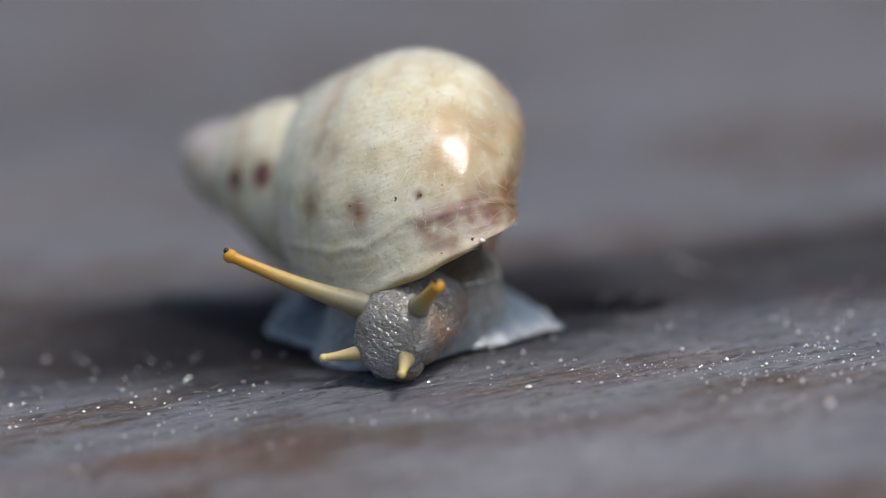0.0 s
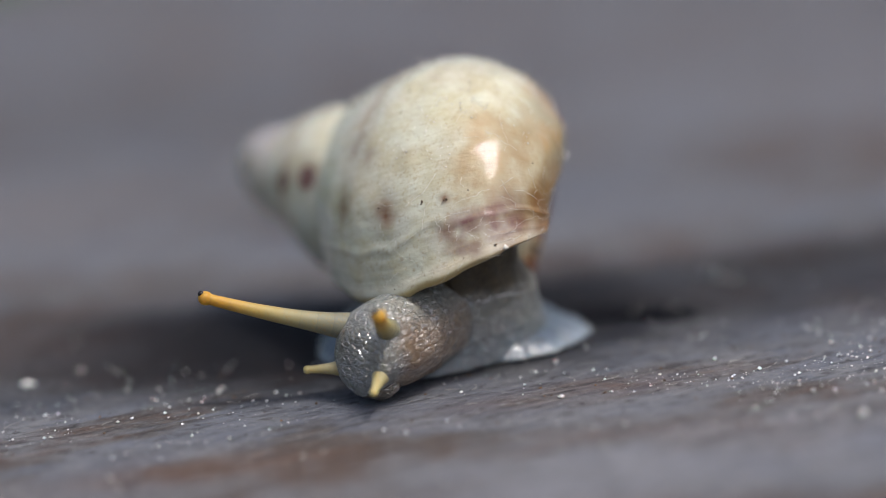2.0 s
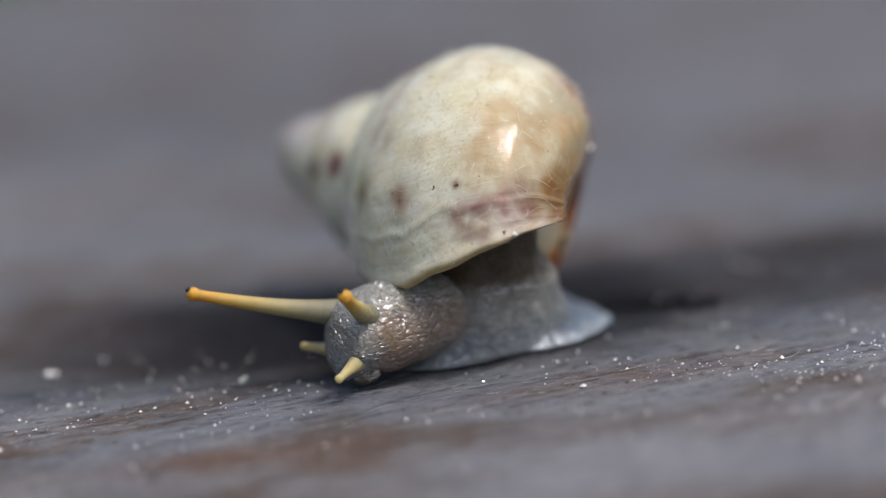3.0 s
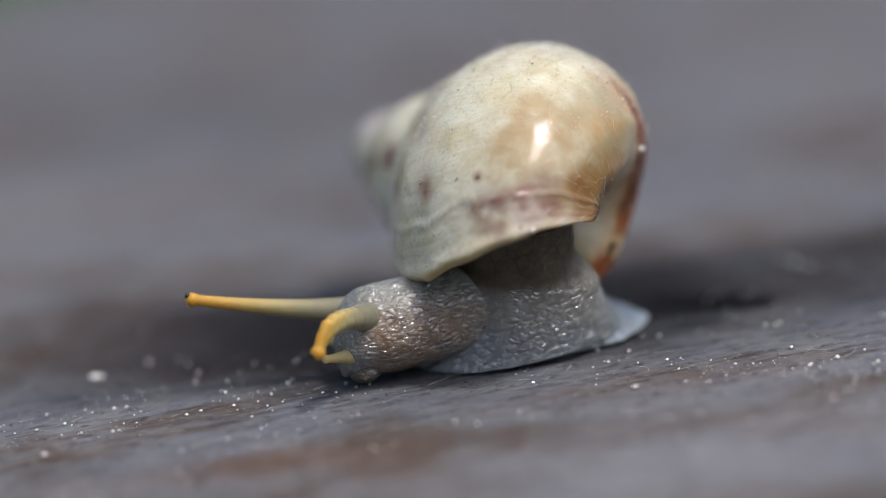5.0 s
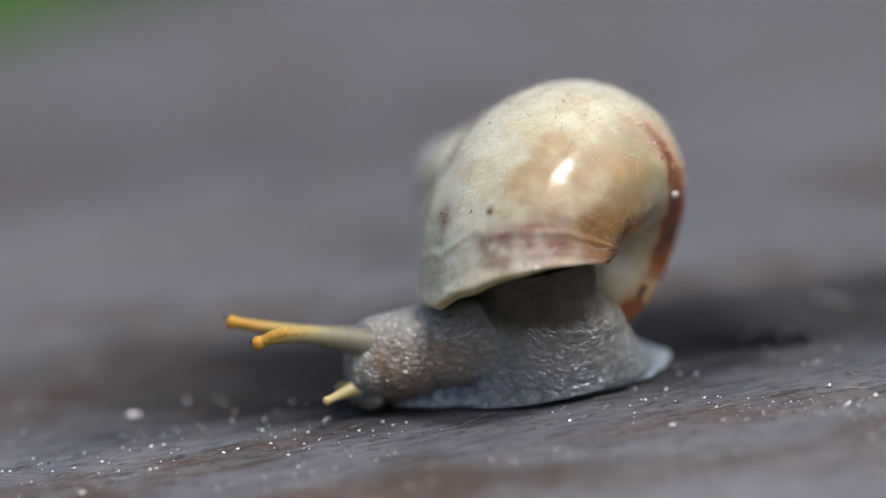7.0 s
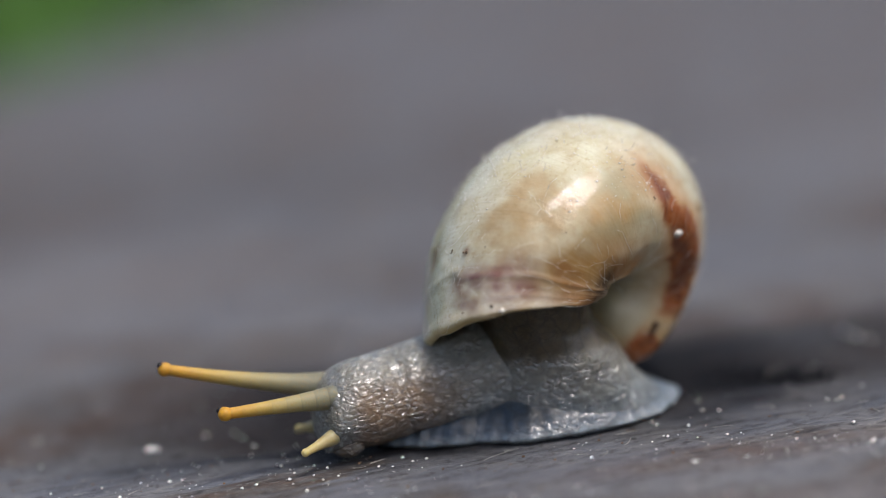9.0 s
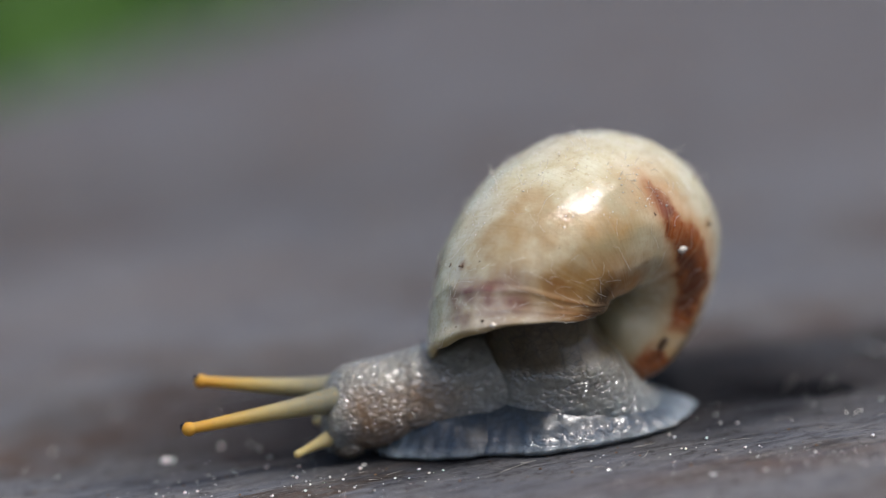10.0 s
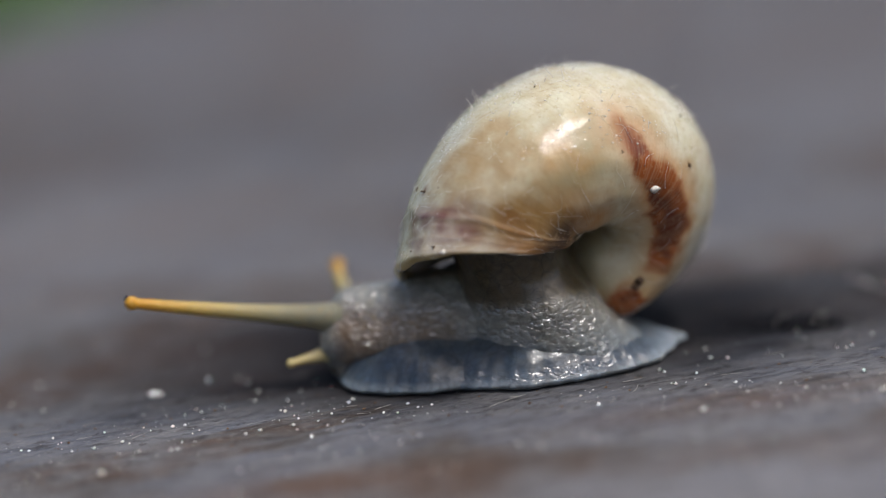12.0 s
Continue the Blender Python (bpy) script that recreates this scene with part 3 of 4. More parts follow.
def build_shell(snail):
    back = np.concatenate([np.linspace(0, 6, 22)[:-1], np.linspace(6, 30, 34)[:-1], np.linspace(30, 420, 260)[:-1], np.linspace(420, 980, 160)])
    ring = np.linspace(-math.pi, math.pi, 128, endpoint=False)
    p = shell_points(back, ring, 0.5 * (1 - np.clip(back / 3.0, 0, 1)) ** 2)
    nrm = grid_normals(p)
    if np.mean(np.sum(nrm * (p - p.mean(axis=1, keepdims=True)), axis=2)) < 0:
        nrm = -nrm
    rel = 0.10 * lumps(p, 4.0, 2.0) + 0.03 * lumps(p, 1.0, 5.0)
    rel += 0.07 * np.exp(-((back[:, None] - 17 - 3 * lumps(p, 5.0, 31.0)) / 1.2) ** 2)
    rel += (0.03 * np.exp(-((back - 8.5) / 0.8) ** 2) + 0.02 * np.exp(-((back - 12) / 0.7) ** 2))[:, None] * (0.6 + 0.8 * lumps(p, 3.0, 37.0))
    p = p + nrm * rel[..., None]
    inner_back = np.linspace(0, 80, 40)
    q = shell_points(inner_back, ring, 0.7)
    col = shell_pigment(p, back, ring)
    n, m = len(back), len(ring)
    verts = [tuple(v) for v in p.reshape(-1, 3)] + [tuple(v) for v in q.reshape(-1, 3)]
    faces = [f[::-1] for f in grid_faces(n, m, True)]
    off = n * m
    faces += [tuple(off + i for i in f) for f in grid_faces(len(inner_back), m, True)]
    faces += [(j, (j + 1) % m, off + (j + 1) % m, off + j) for j in range(m)]
    tip = len(verts)
    verts.append(tuple(p[-1].mean(axis=0)))
    faces += [((n - 1) * m + j, (n - 1) * m + (j + 1) % m, tip) for j in range(m)]
    me = mesh_from("shell", verts, faces, SHELL)
    inner = np.ones((len(inner_back) * m, 3)) * np.array((0.15, 0.108, 0.036))
    pigment(me, "pigment", np.concatenate([col.reshape(-1, 3), inner, col[-1, :1]]))
    uvl = me.uv_layers.new(name="growth")
    idx = np.empty(len(me.loops), dtype=np.int64)
    me.loops.foreach_get("vertex_index", idx)
    uv = np.zeros((len(verts), 2))
    uv[:off, 0] = np.repeat(back / 360.0, m)
    uv[:off, 1] = np.tile(np.abs(ring) / math.pi, n)
    uvl.data.foreach_set("uv", uv[idx].astype(np.float32).ravel())
    shell = part("shell", me, snail, "glossy cream shell with reddish-brown bands and dirt specks")
    # specks of dirt and fibres stuck to the outside
    rnd = random.Random(21)
    verts, faces, pale_v, pale_f = [], [], [], []
    for k in range(300):
        i, j = rnd.randrange(3, 330), rnd.randrange(m)
        c = p[i, j] + nrm[i, j] * 0.02
        if k % 3 or noise.noise(Vector(c) * 0.3) > 0.1:
            add_crumb(verts, faces, c, 0.018 + 0.10 * rnd.random() ** 4, rnd)
    outer = p.reshape(-1, 3)
    for place, r in (((-9.6, -4.75, 1.62), 0.11), ((-8.95, -6.3, 1.75), 0.15), ((4.86, -4.1, -6.4), 0.42), ((-3.1, -8.9, 2.35), 0.12), ((3.5, -6.7, 2.9), 0.13), ((9.1, -3.9, 1.4), 0.2), ((-9.1, -10.3, -1.15), 0.12)):
        for _ in range(4):
            d = Vector((rnd.gauss(0, 1), rnd.gauss(0, 1), rnd.gauss(0, 1))) * r * 0.5
            add_crumb(verts, faces, Vector(outer[np.argmin(np.linalg.norm(outer - np.array(place), axis=1))]) + d, r * rnd.uniform(0.5, 0.9), rnd)
    tagged(part("dirt", mesh_from("dirt", verts, faces, DIRT, False), shell, "dark specks stuck to the shell"), kind="stuff")
    for _ in range(520):
        i, j = rnd.randrange(3, 300), rnd.randrange(m)
        pts, a = [], rnd.uniform(0, math.tau)
        for k in range(rnd.randint(3, 7)):
            pts.append(tuple(p[int(i) % n, int(j) % m] + nrm[int(i) % n, int(j) % m] * (0.03 + 0.05 * k * (rnd.random() < 0.3))))
            i, j = min(n - 2, max(2, i + math.cos(a) * 2.2)), j + math.sin(a) * 1.6
            a += rnd.gauss(0, 0.35)
        add_fibre(pale_v, pale_f, pts, 0.011)
    for _ in range(2600):
        i, j = rnd.randrange(3, 260), rnd.randrange(m)
        c = Vector(p[i, j])
        if c.z > 4.0 and noise.noise(c * 0.3 + Vector((5, 0, 0))) > -0.05:
            d, pts = Vector(nrm[i, j]), []
            side = Vector((rnd.gauss(0, 1), rnd.gauss(0, 1), rnd.gauss(0, 1)))
            size = 0.10 + 0.30 * rnd.random() ** 2
            for k in range(4):
                pts.append(tuple(c + d * size * math.sin(0.5 * k) + side * size * 0.25 * k))
            add_fibre(pale_v, pale_f, pts, 0.022)
    for _ in range(9000):
        i, j = rnd.randrange(3, 260), rnd.randrange(m)
        c = Vector(p[i, j])
        if c.z > 3.5 and noise.noise(c * 0.35) > -0.15:
            add_crumb(pale_v, pale_f, c + Vector(nrm[i, j]) * 0.02, 0.02 + 0.08 * rnd.random() ** 3, rnd)
    add_crumb(pale_v, pale_f, outer[np.argmin(np.linalg.norm(outer - np.array((6.1, -6.0, 0.2)), axis=1))], 0.42, rnd)
    add_crumb(pale_v, pale_f, outer[np.argmin(np.linalg.norm(outer - np.array((-8.4, -10.9, -1.6)), axis=1))], 0.25, rnd)
    tagged(part("dust", mesh_from("dust", pale_v, pale_f, FIBRE), shell, "pale dust and hairs stuck to the shell"), kind="stuff")
    return shell


BLUE, DEEP, BROWN, PALE, GREY = (np.array(c) for c in ((0.155, 0.180, 0.195), (0.036, 0.058, 0.086), (0.205, 0.125, 0.066), (0.30, 0.34, 0.37), (0.225, 0.218, 0.185)))


def skin_mesh(name, p, seed, depth, size, colors, rough=None):
    """Closes a stack of rings (n, m, 3), raises tubercles on it and gives it its colours."""
    n, m = p.shape[:2]
    nrm = grid_normals(p)
    if np.mean(np.sum(nrm * (p - p.reshape(-1, 3).mean(axis=0)), axis=2)) < 0:
        nrm = -nrm
    w = warts(p, size, seed)
    amount = np.ones(p.shape[:2]) if rough is None else rough(p)
    p = p + nrm * (amount * depth * (w - 0.5) + 0.12 * lumps(p, 2.2, seed))[..., None]
    col = colors(p, w)
    verts = [tuple(v) for v in p.reshape(-1, 3)]
    verts += [tuple(p[0].mean(axis=0)), tuple(p[-1].mean(axis=0))]
    faces = grid_faces(n, m, True)
    faces += [((j + 1) % m, j, n * m) for j in range(m)]
    faces += [((n - 1) * m + j, (n - 1) * m + (j + 1) % m, n * m + 1) for j in range(m)]
    me = mesh_from(name, verts, faces, SKIN)
    bm = bmesh.new()
    bm.from_mesh(me)
    bmesh.ops.recalc_face_normals(bm, faces=bm.faces)
    bm.to_mesh(me)
    bm.free()
    pigment(me, "pigment", np.concatenate([col.reshape(-1, 3), col[0, :1], col[-1, :1]]), np.concatenate([amount.ravel(), [1, 1]]))
    return me


def blend(a, b, t):
    return a * (1 - t[..., None]) + b * t[..., None]


def sole_mesh(name, front, rear, half, seed):
    """A piece of the broad creeping sole: a thin frilled rim, steep sides and a low back that flattens behind. It heads towards -x."""
    levels = np.concatenate([[0.0], np.linspace(0.0, 1, 100) ** 1.15])
    ang = np.linspace(0, math.tau, 480, endpoint=False)
    p = np.zeros((len(levels), len(ang), 3))
    c, s = np.cos(ang), np.sin(ang)
    frill = 1 + 0.014 * np.sin(7 * ang + seed) + 0.010 * np.sin(17 * ang) + 0.006 * np.sin(41 * ang + 2)
    for i, l in enumerate(levels):
        rr = 1 - 0.97 * l
        r = rr * (1 + (frill - 1) * rr ** 4) if i else frill * 0.975
        p[i, :, 0] = r * np.where(c > 0, rear * c, -front * np.abs(c) ** 0.95)
        p[i, :, 1] = half * r * np.sign(s) * np.abs(s) ** 0.92 * (1 - 0.08 * c)
        flat = (1 - 0.60 * smooth01(0.2, 0.9, p[i, :, 0] / rear)) * (1 - 0.2 * smooth01(0.3, 1.0, -p[i, :, 0] / front))
        inset = (1 - rr) * half
        p[i, :, 2] = 0.05 if i == 0 else 0.30 + flat * (3.3 * (1 - math.exp(-inset / 1.35)) + 0.9 * smooth01(1.5, 6, inset))

    def colors(q, w):
        z = np.clip(q[..., 2] / 4, 0, 1)
        c = blend(blend(DEEP, BLUE * 0.55, smooth01(0.5, 1.0, z + 0.3 * lumps(q, 2.5, 4.0))), PALE, 0.6 * (1 - smooth01(0.10, 0.24, z)))
        c = blend(c, PALE, 0.4 * smooth01(0.55, 1.0, q[..., 0] / rear))
        return c * (0.78 + 0.3 * w[..., None])
    return skin_mesh(name, p, seed, 0.04, 0.7, colors, lambda q: (0.14 + 0.16 * smooth01(2.0, 3.4, q[..., 2]) + 0.4 * np.exp(-((q[..., 2] - 0.8) / 0.4) ** 2)) * (0.75 + 0.5 * lumps(q, 2.0, 9.0)))


def tail_mesh():
    """The thin pointed hind end of the sole, from under the body (origin) towards +x."""
    xs = np.linspace(-1.0, 11.4, 120)
    ang = np.linspace(0, math.tau, 200, endpoint=False)
    p = np.zeros((len(xs), len(ang), 3))
    for i, x in enumerate(xs):
        f = np.clip((11.5 - x) / 12.5, 0, 1)
        rise = float(smooth01(-1.0, 4.5, x))
        half, top = 5.4 * f ** 0.62 * (0.3 + 0.7 * rise), 0.35 + 2.2 * f ** 0.7 * rise
        c, s = np.cos(ang), np.sin(ang)
        y = half * np.sign(c) * np.abs(c) ** 0.8 * (1 + 0.03 * math.sin(x * 2.6))
        z = np.where(s > 0, 0.30 * f ** 0.3 + (top - 0.30) * np.abs(s) ** 1.4, 0.05 + 0.25 * f ** 0.3 * (1 - np.abs(s)) ** 0.5)
        p[i, :, 0], p[i, :, 1], p[i, :, 2] = x, y, z
    def colors(q, w):
        c = blend(BLUE, PALE, 0.3 + smooth01(4, 11.5, q[..., 0]) * 0.3)
        return c * (0.85 + 0.2 * w[..., None])
    return skin_mesh("tail", p, 2.0, 0.04, 0.6, colors)


def tube_mesh(name, stations, seed, depth, size, colors, rough=None, rings=120, around=230):
    """A soft tube along -x: stations are (x, y, z, half width, half height)."""
    st = np.array(stations, dtype=float)
    t = np.linspace(0, len(st) - 1, rings)
    k = np.array([np.interp(t, np.arange(len(st)), st[:, i]) for i in range(5)]).T
    for _ in range(6):
        k[1:-1] = (k[:-2] + 2 * k[1:-1] + k[2:]) / 4
    ang = np.linspace(0, math.tau, around, endpoint=False)
    p = np.stack([np.repeat(k[:, 0:1], around, 1), k[:, 1:2] + k[:, 3:4] * np.cos(ang), k[:, 2:3] + k[:, 4:5] * np.sin(ang)], axis=2)
    return skin_mesh(name, p, seed, depth, size, colors, rough)


def head_mesh():
    st = [(6.2, 0, 0.3, 1.6, 1.7), (4.8, 0, 0.3, 2.5, 2.6), (2.6, 0, 0.25, 3.0, 3.05), (1.0, 0, 0.15, 3.05, 3.05), (-0.3, 0, 0.1, 3.0, 3.05), (-1.3, 0, 0.1, 2.85, 2.85), (-2.0, 0, -0.1, 2.65, 2.6), (-2.6, 0, -0.45, 2.35, 2.35), (-2.95, 0, -0.8, 1.9, 1.95), (-3.15, 0, -1.0, 1.0, 1.15), (-3.2, 0, -1.1, 0.15, 0.2)]
    def colors(q, w):
        x, z = q[..., 0], q[..., 2]
        c = blend(BLUE, GREY, smooth01(-2.5, 1.0, z + 0.8 * lumps(q, 2.5, 4.0)))
        c = blend(c, BROWN, 0.85 * smooth01(-2.6, -0.6, x) * (1 - smooth01(0.7, 2.9, z)))
        c = blend(c, np.array((0.19, 0.18, 0.145)), smooth01(1.6, 3.0, -x) * 0.7)
        return c * (0.85 + 0.22 * w[..., None])
    return tube_mesh("head", st, 3.0, 0.035, 0.5, colors, lambda q: 0.80 + 0.3 * lumps(q, 1.5, 6.0))


def mouth_mesh():
    """Two soft lobes under the front of the head."""
    n, m = 36, 64
    a = np.linspace(0.02, math.pi - 0.02, n)[:, None]
    g = np.linspace(0, math.tau, m, endpoint=False)[None, :]
    x, y, z = np.cos(g) * np.sin(a), np.sin(g) * np.sin(a), np.cos(a) + 0 * g
    w = 1 - 0.28 * np.exp(-(y / 0.25) ** 2) * np.clip(-x, 0, 1)
    p = np.stack([1.3 * x * w - 1.5, 1.9 * y, 1.0 * z - 2.3], axis=2)
    return skin_mesh("mouth", p, 6.0, 0.05, 0.4, lambda q, k: np.ones(q.shape) * np.array((0.13, 0.10, 0.065)) * (0.8 + 0.3 * k[..., None]))


def neck_mesh():
    """From the back of the head (origin, on the wood) along +x into the body, its back rising towards the shell."""
    st = [(-2.6, 0, 3.6, 1.6, 1.8), (-1.4, 0, 3.6, 2.6, 2.7), (0.5, 0, 3.7, 3.1, 3.05), (3.0, 0, 3.8, 3.5, 3.3), (6.0, 0, 4.1, 3.95, 3.75), (8.2, 0, 4.2, 3.8, 3.9), (10.5, 0, 4.1, 3.1, 3.5), (12.5, 0, 3.9, 2.2, 2.6), (13.5, 0, 3.5, 1.0, 1.2)]
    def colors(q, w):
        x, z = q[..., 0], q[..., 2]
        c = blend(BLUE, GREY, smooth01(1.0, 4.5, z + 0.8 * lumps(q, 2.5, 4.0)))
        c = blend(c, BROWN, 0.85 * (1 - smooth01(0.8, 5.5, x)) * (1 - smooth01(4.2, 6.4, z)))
        # the collar's olive brown, with shade from the lip painted over the neck's rear
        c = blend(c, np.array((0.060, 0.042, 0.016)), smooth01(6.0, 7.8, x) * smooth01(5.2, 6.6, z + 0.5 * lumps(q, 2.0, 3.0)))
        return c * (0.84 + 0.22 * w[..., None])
    return tube_mesh("neck", st, 4.0, 0.05, 0.75, colors, lambda q: 0.95 + 0.3 * lumps(q, 1.8, 6.0), rings=150, around=260)


def mantle_mesh():
    """The thick column that rises from the foot into the shell's mouth."""
    zs = np.linspace(0.6, 9.6, 110)
    ang = np.linspace(0, math.tau, 300, endpoint=False)
    p = np.zeros((len(zs), len(ang), 3))
    for i, z in enumerate(zs):
        f = (z - 0.6) / 9.0
        k = 1 - 0.14 * f
        p[i, :, 0] = -2.3 - 1.6 * f + (4.3 * k + 3.0 * (1 - f) ** 2.6) * np.cos(ang)
        p[i, :, 1] = 0.2 - 3.0 * f + (5.7 * k + 0.4 * (1 - f) ** 3.0) * np.sin(ang)
        bulge = 1.3 * np.clip(np.cos(ang + 0.95), 0, 1) ** 2 * (1 - smooth01(0.45, 0.75, f))
        p[i, :, 0] += bulge * 0.6
        p[i, :, 1] -= bulge * 0.8
        p[i, :, 2] = z + 0.5 * np.cos(ang)
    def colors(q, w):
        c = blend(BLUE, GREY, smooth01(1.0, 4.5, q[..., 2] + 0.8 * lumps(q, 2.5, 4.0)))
        # olive-brown collar at the top, its colour also holding the shade under the lip
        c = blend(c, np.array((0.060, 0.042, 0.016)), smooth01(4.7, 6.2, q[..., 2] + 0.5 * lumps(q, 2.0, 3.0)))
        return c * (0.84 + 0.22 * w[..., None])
    return skin_mesh("mantle", p, 5.0, 0.05, 0.75, colors, lambda q: (0.85 + 0.3 * lumps(q, 2.0, 9.0)) * (1 - 0.9 * smooth01(4.7, 6.2, q[..., 2])))


def stalk_mesh(name, length, r0, r1, bulb, tint0, tint1, power=2.2):
    """A tapering stalk from the origin along +x, with a rounded knob at its end."""
    xs = np.concatenate([np.linspace(0, length - 2 * bulb, 26), length - bulb - bulb * np.cos(np.linspace(0.3, math.pi - 0.12, 14))])
    ang = np.linspace(0, math.tau, 28, endpoint=False)
    p = np.zeros((len(xs), len(ang), 3))
    for i, x in enumerate(xs):
        f = x / length
        r = r1 + (r0 - r1) * (1 - f) ** power
        d = (x - (length - bulb)) / bulb
        if abs(d) < 1:
            r = max(r if d < 0 else 0.0, bulb * math.sqrt(1 - d * d))
        r *= (1 + 0.03 * math.sin(x * 9) * (1 - f)) * (math.sqrt(min(1.0, 0.02 + x / 1.3)) if r0 > 1 else 1.0)
        p[i] = np.stack([np.full(len(ang), x), r * np.cos(ang), r * np.sin(ang)], 1)
    n, m = len(xs), len(ang)
    verts = [tuple(v) for v in p.reshape(-1, 3)] + [(xs[0], 0, 0), (xs[-1] + 0.02, 0, 0)]
    faces = [f[::-1] for f in grid_faces(n, m, True)]
    faces += [(j, (j + 1) % m, n * m) for j in range(m)] + [((n - 1) * m + (j + 1) % m, (n - 1) * m + j, n * m + 1) for j in range(m)]
    me = mesh_from(name, verts, faces, TENTACLE)
    f = np.clip(np.concatenate([np.repeat(xs / length, m), [0, 1]]), 0, 1)[:, None]
    pigment(me, "pigment", np.array(tint0) * (1 - f) + np.array(tint1) * f)
    return me


def segment_mesh(length, r0, r1, tint0, tint1):
    """One length of a soft stalk along +x that ends at the origin, rounded at both ends."""
    bend = np.linspace(0.05, math.pi / 2, 8)
    xs = np.concatenate([-length - r0 * np.cos(bend), np.linspace(-length, 0, 12)[1:-1], r1 * np.cos(bend[::-1])])
    rs = np.concatenate([r0 * np.sin(bend), np.interp(np.linspace(-length, 0, 12)[1:-1], (-1.25, 0), (r0, r1)), r1 * np.sin(bend[::-1])])
    ang = np.linspace(0, math.tau, 28, endpoint=False)
    p = np.array([np.stack([np.full(28, x), r * np.cos(ang), r * np.sin(ang)], 1) for x, r in zip(xs, rs)])
    n, m = len(xs), 28
    verts = [tuple(v) for v in p.reshape(-1, 3)] + [(xs[0], 0, 0), (xs[-1], 0, 0)]
    faces = [f[::-1] for f in grid_faces(n, m, True)]
    faces += [(j, (j + 1) % m, n * m) for j in range(m)] + [((n - 1) * m + (j + 1) % m, (n - 1) * m + j, n * m + 1) for j in range(m)]
    me = mesh_from("tentacle_segment", verts, faces, TENTACLE)
    f = np.clip(np.concatenate([np.repeat((xs + length) / length, m), [0, 1]]), 0, 1)[:, None]
    pigment(me, "pigment", np.array(tint0) * (1 - f) + np.array(tint1) * f)
    return me


def eye_mesh():
    bm = bmesh.new()
    bmesh.ops.create_uvsphere(bm, u_segments=16, v_segments=10, radius=0.00021)
    me = bpy.data.meshes.new("eye")
    bm.to_mesh(me)
    bm.free()
    me.materials.append(EYE)
    me.polygons.foreach_set("use_smooth", [True] * len(me.polygons))
    return me


SEGMENTS = 9
SKINTONE, GREYISH, YELLOW, AMBER = (0.18, 0.175, 0.125), (0.30, 0.265, 0.14), (0.42, 0.30, 0.085), (0.50, 0.265, 0.03)


def build_snail():
    snail = tagged(new("snail"), "small snail with cream shell and blue-grey body creeping over wood", "snail")
    parts = {"snail": snail, "shell": build_shell(snail)}
    parts["foot"] = part("foot", sole_mesh("foot", 9.4, 9.6, 7.7, 1.0), snail, "wet blue-grey sole with a pale frilled rim")
    parts["foot_front"] = part("foot_front", sole_mesh("foot_front", 7.3, 8.0, 6.4, 7.0), snail, "wet blue-grey front of the sole")
    parts["tail"] = part("tail", tail_mesh(), snail, "pale shining hind end of the sole")
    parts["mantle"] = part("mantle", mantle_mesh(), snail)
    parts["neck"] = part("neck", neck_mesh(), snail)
    parts["head"] = part("head", head_mesh(), snail, "grey-brown warty head")
    part("mouth", mouth_mesh(), parts["head"], "soft grey mouth lobes")
    eye = eye_mesh()
    tints = [np.array(c) for c in (SKINTONE, SKINTONE, GREYISH, YELLOW, AMBER)]
    tints = [tints[min(int(f), 3)] * (1 - (f - min(int(f), 3))) + tints[min(int(f), 3) + 1] * (f - min(int(f), 3)) for f in np.linspace(0, 4, SEGMENTS + 1)]
    radii = np.interp(np.linspace(0, 1, SEGMENTS + 1), (0, 0.12, 0.3, 0.5, 0.75, 1.0), (1.20, 0.98, 0.72, 0.56, 0.44, 0.36))
    segments = [segment_mesh(0.5 if k == 0 else 1.2 if k == 1 else 1.9, radii[k], radii[k + 1], tints[k], tints[k + 1]) for k in range(SEGMENTS)]
    tip = stalk_mesh("tentacle_tip", 1.7, 0.36, 0.36, 0.48, tints[-1], AMBER)
    feeler = stalk_mesh("feeler", 5.2, 1.35, 0.24, 0.29, (0.17, 0.17, 0.14), (0.50, 0.41, 0.18), 1.9)
    for key in ("near", "far"):
        for k, me in enumerate(segments):
            parts[f"{key}_{k}"] = part("tentacle_segment", me, snail, "slender yellow tentacle" if k > 1 else "")
        stalk = parts[key + "_tip"] = part("tentacle_tip", tip, snail, "amber tentacle tip")
        dot = part("eye", eye, stalk, "black eye")
        dot.location = (0.00156, (-0.00016 if key == "near" else 0.0001), 0.00024)
        parts[key + "_feeler"] = part("feeler", feeler, snail, "short pale yellow feeler")
    return parts


build_board()
build_ground()
build_sand()
build_splinters()
SNAIL = build_snail()


# ---- what moves: the snail turns on the spot, its head, tail and tentacles on it ----
def at(rows, t, i):
    return float(np.interp(t, [r[0] for r in rows], [r[i] for r in rows]))


def mm(v):
    return Vector(v) * 0.001


def aim(start, end):
    """A pose at start (mm) whose +x points to end."""
    s, e = Vector(start), Vector(end)
    return Matrix.Translation(s * 0.001) @ (e - s).to_track_quat("X", "Z").to_matrix().to_4x4()


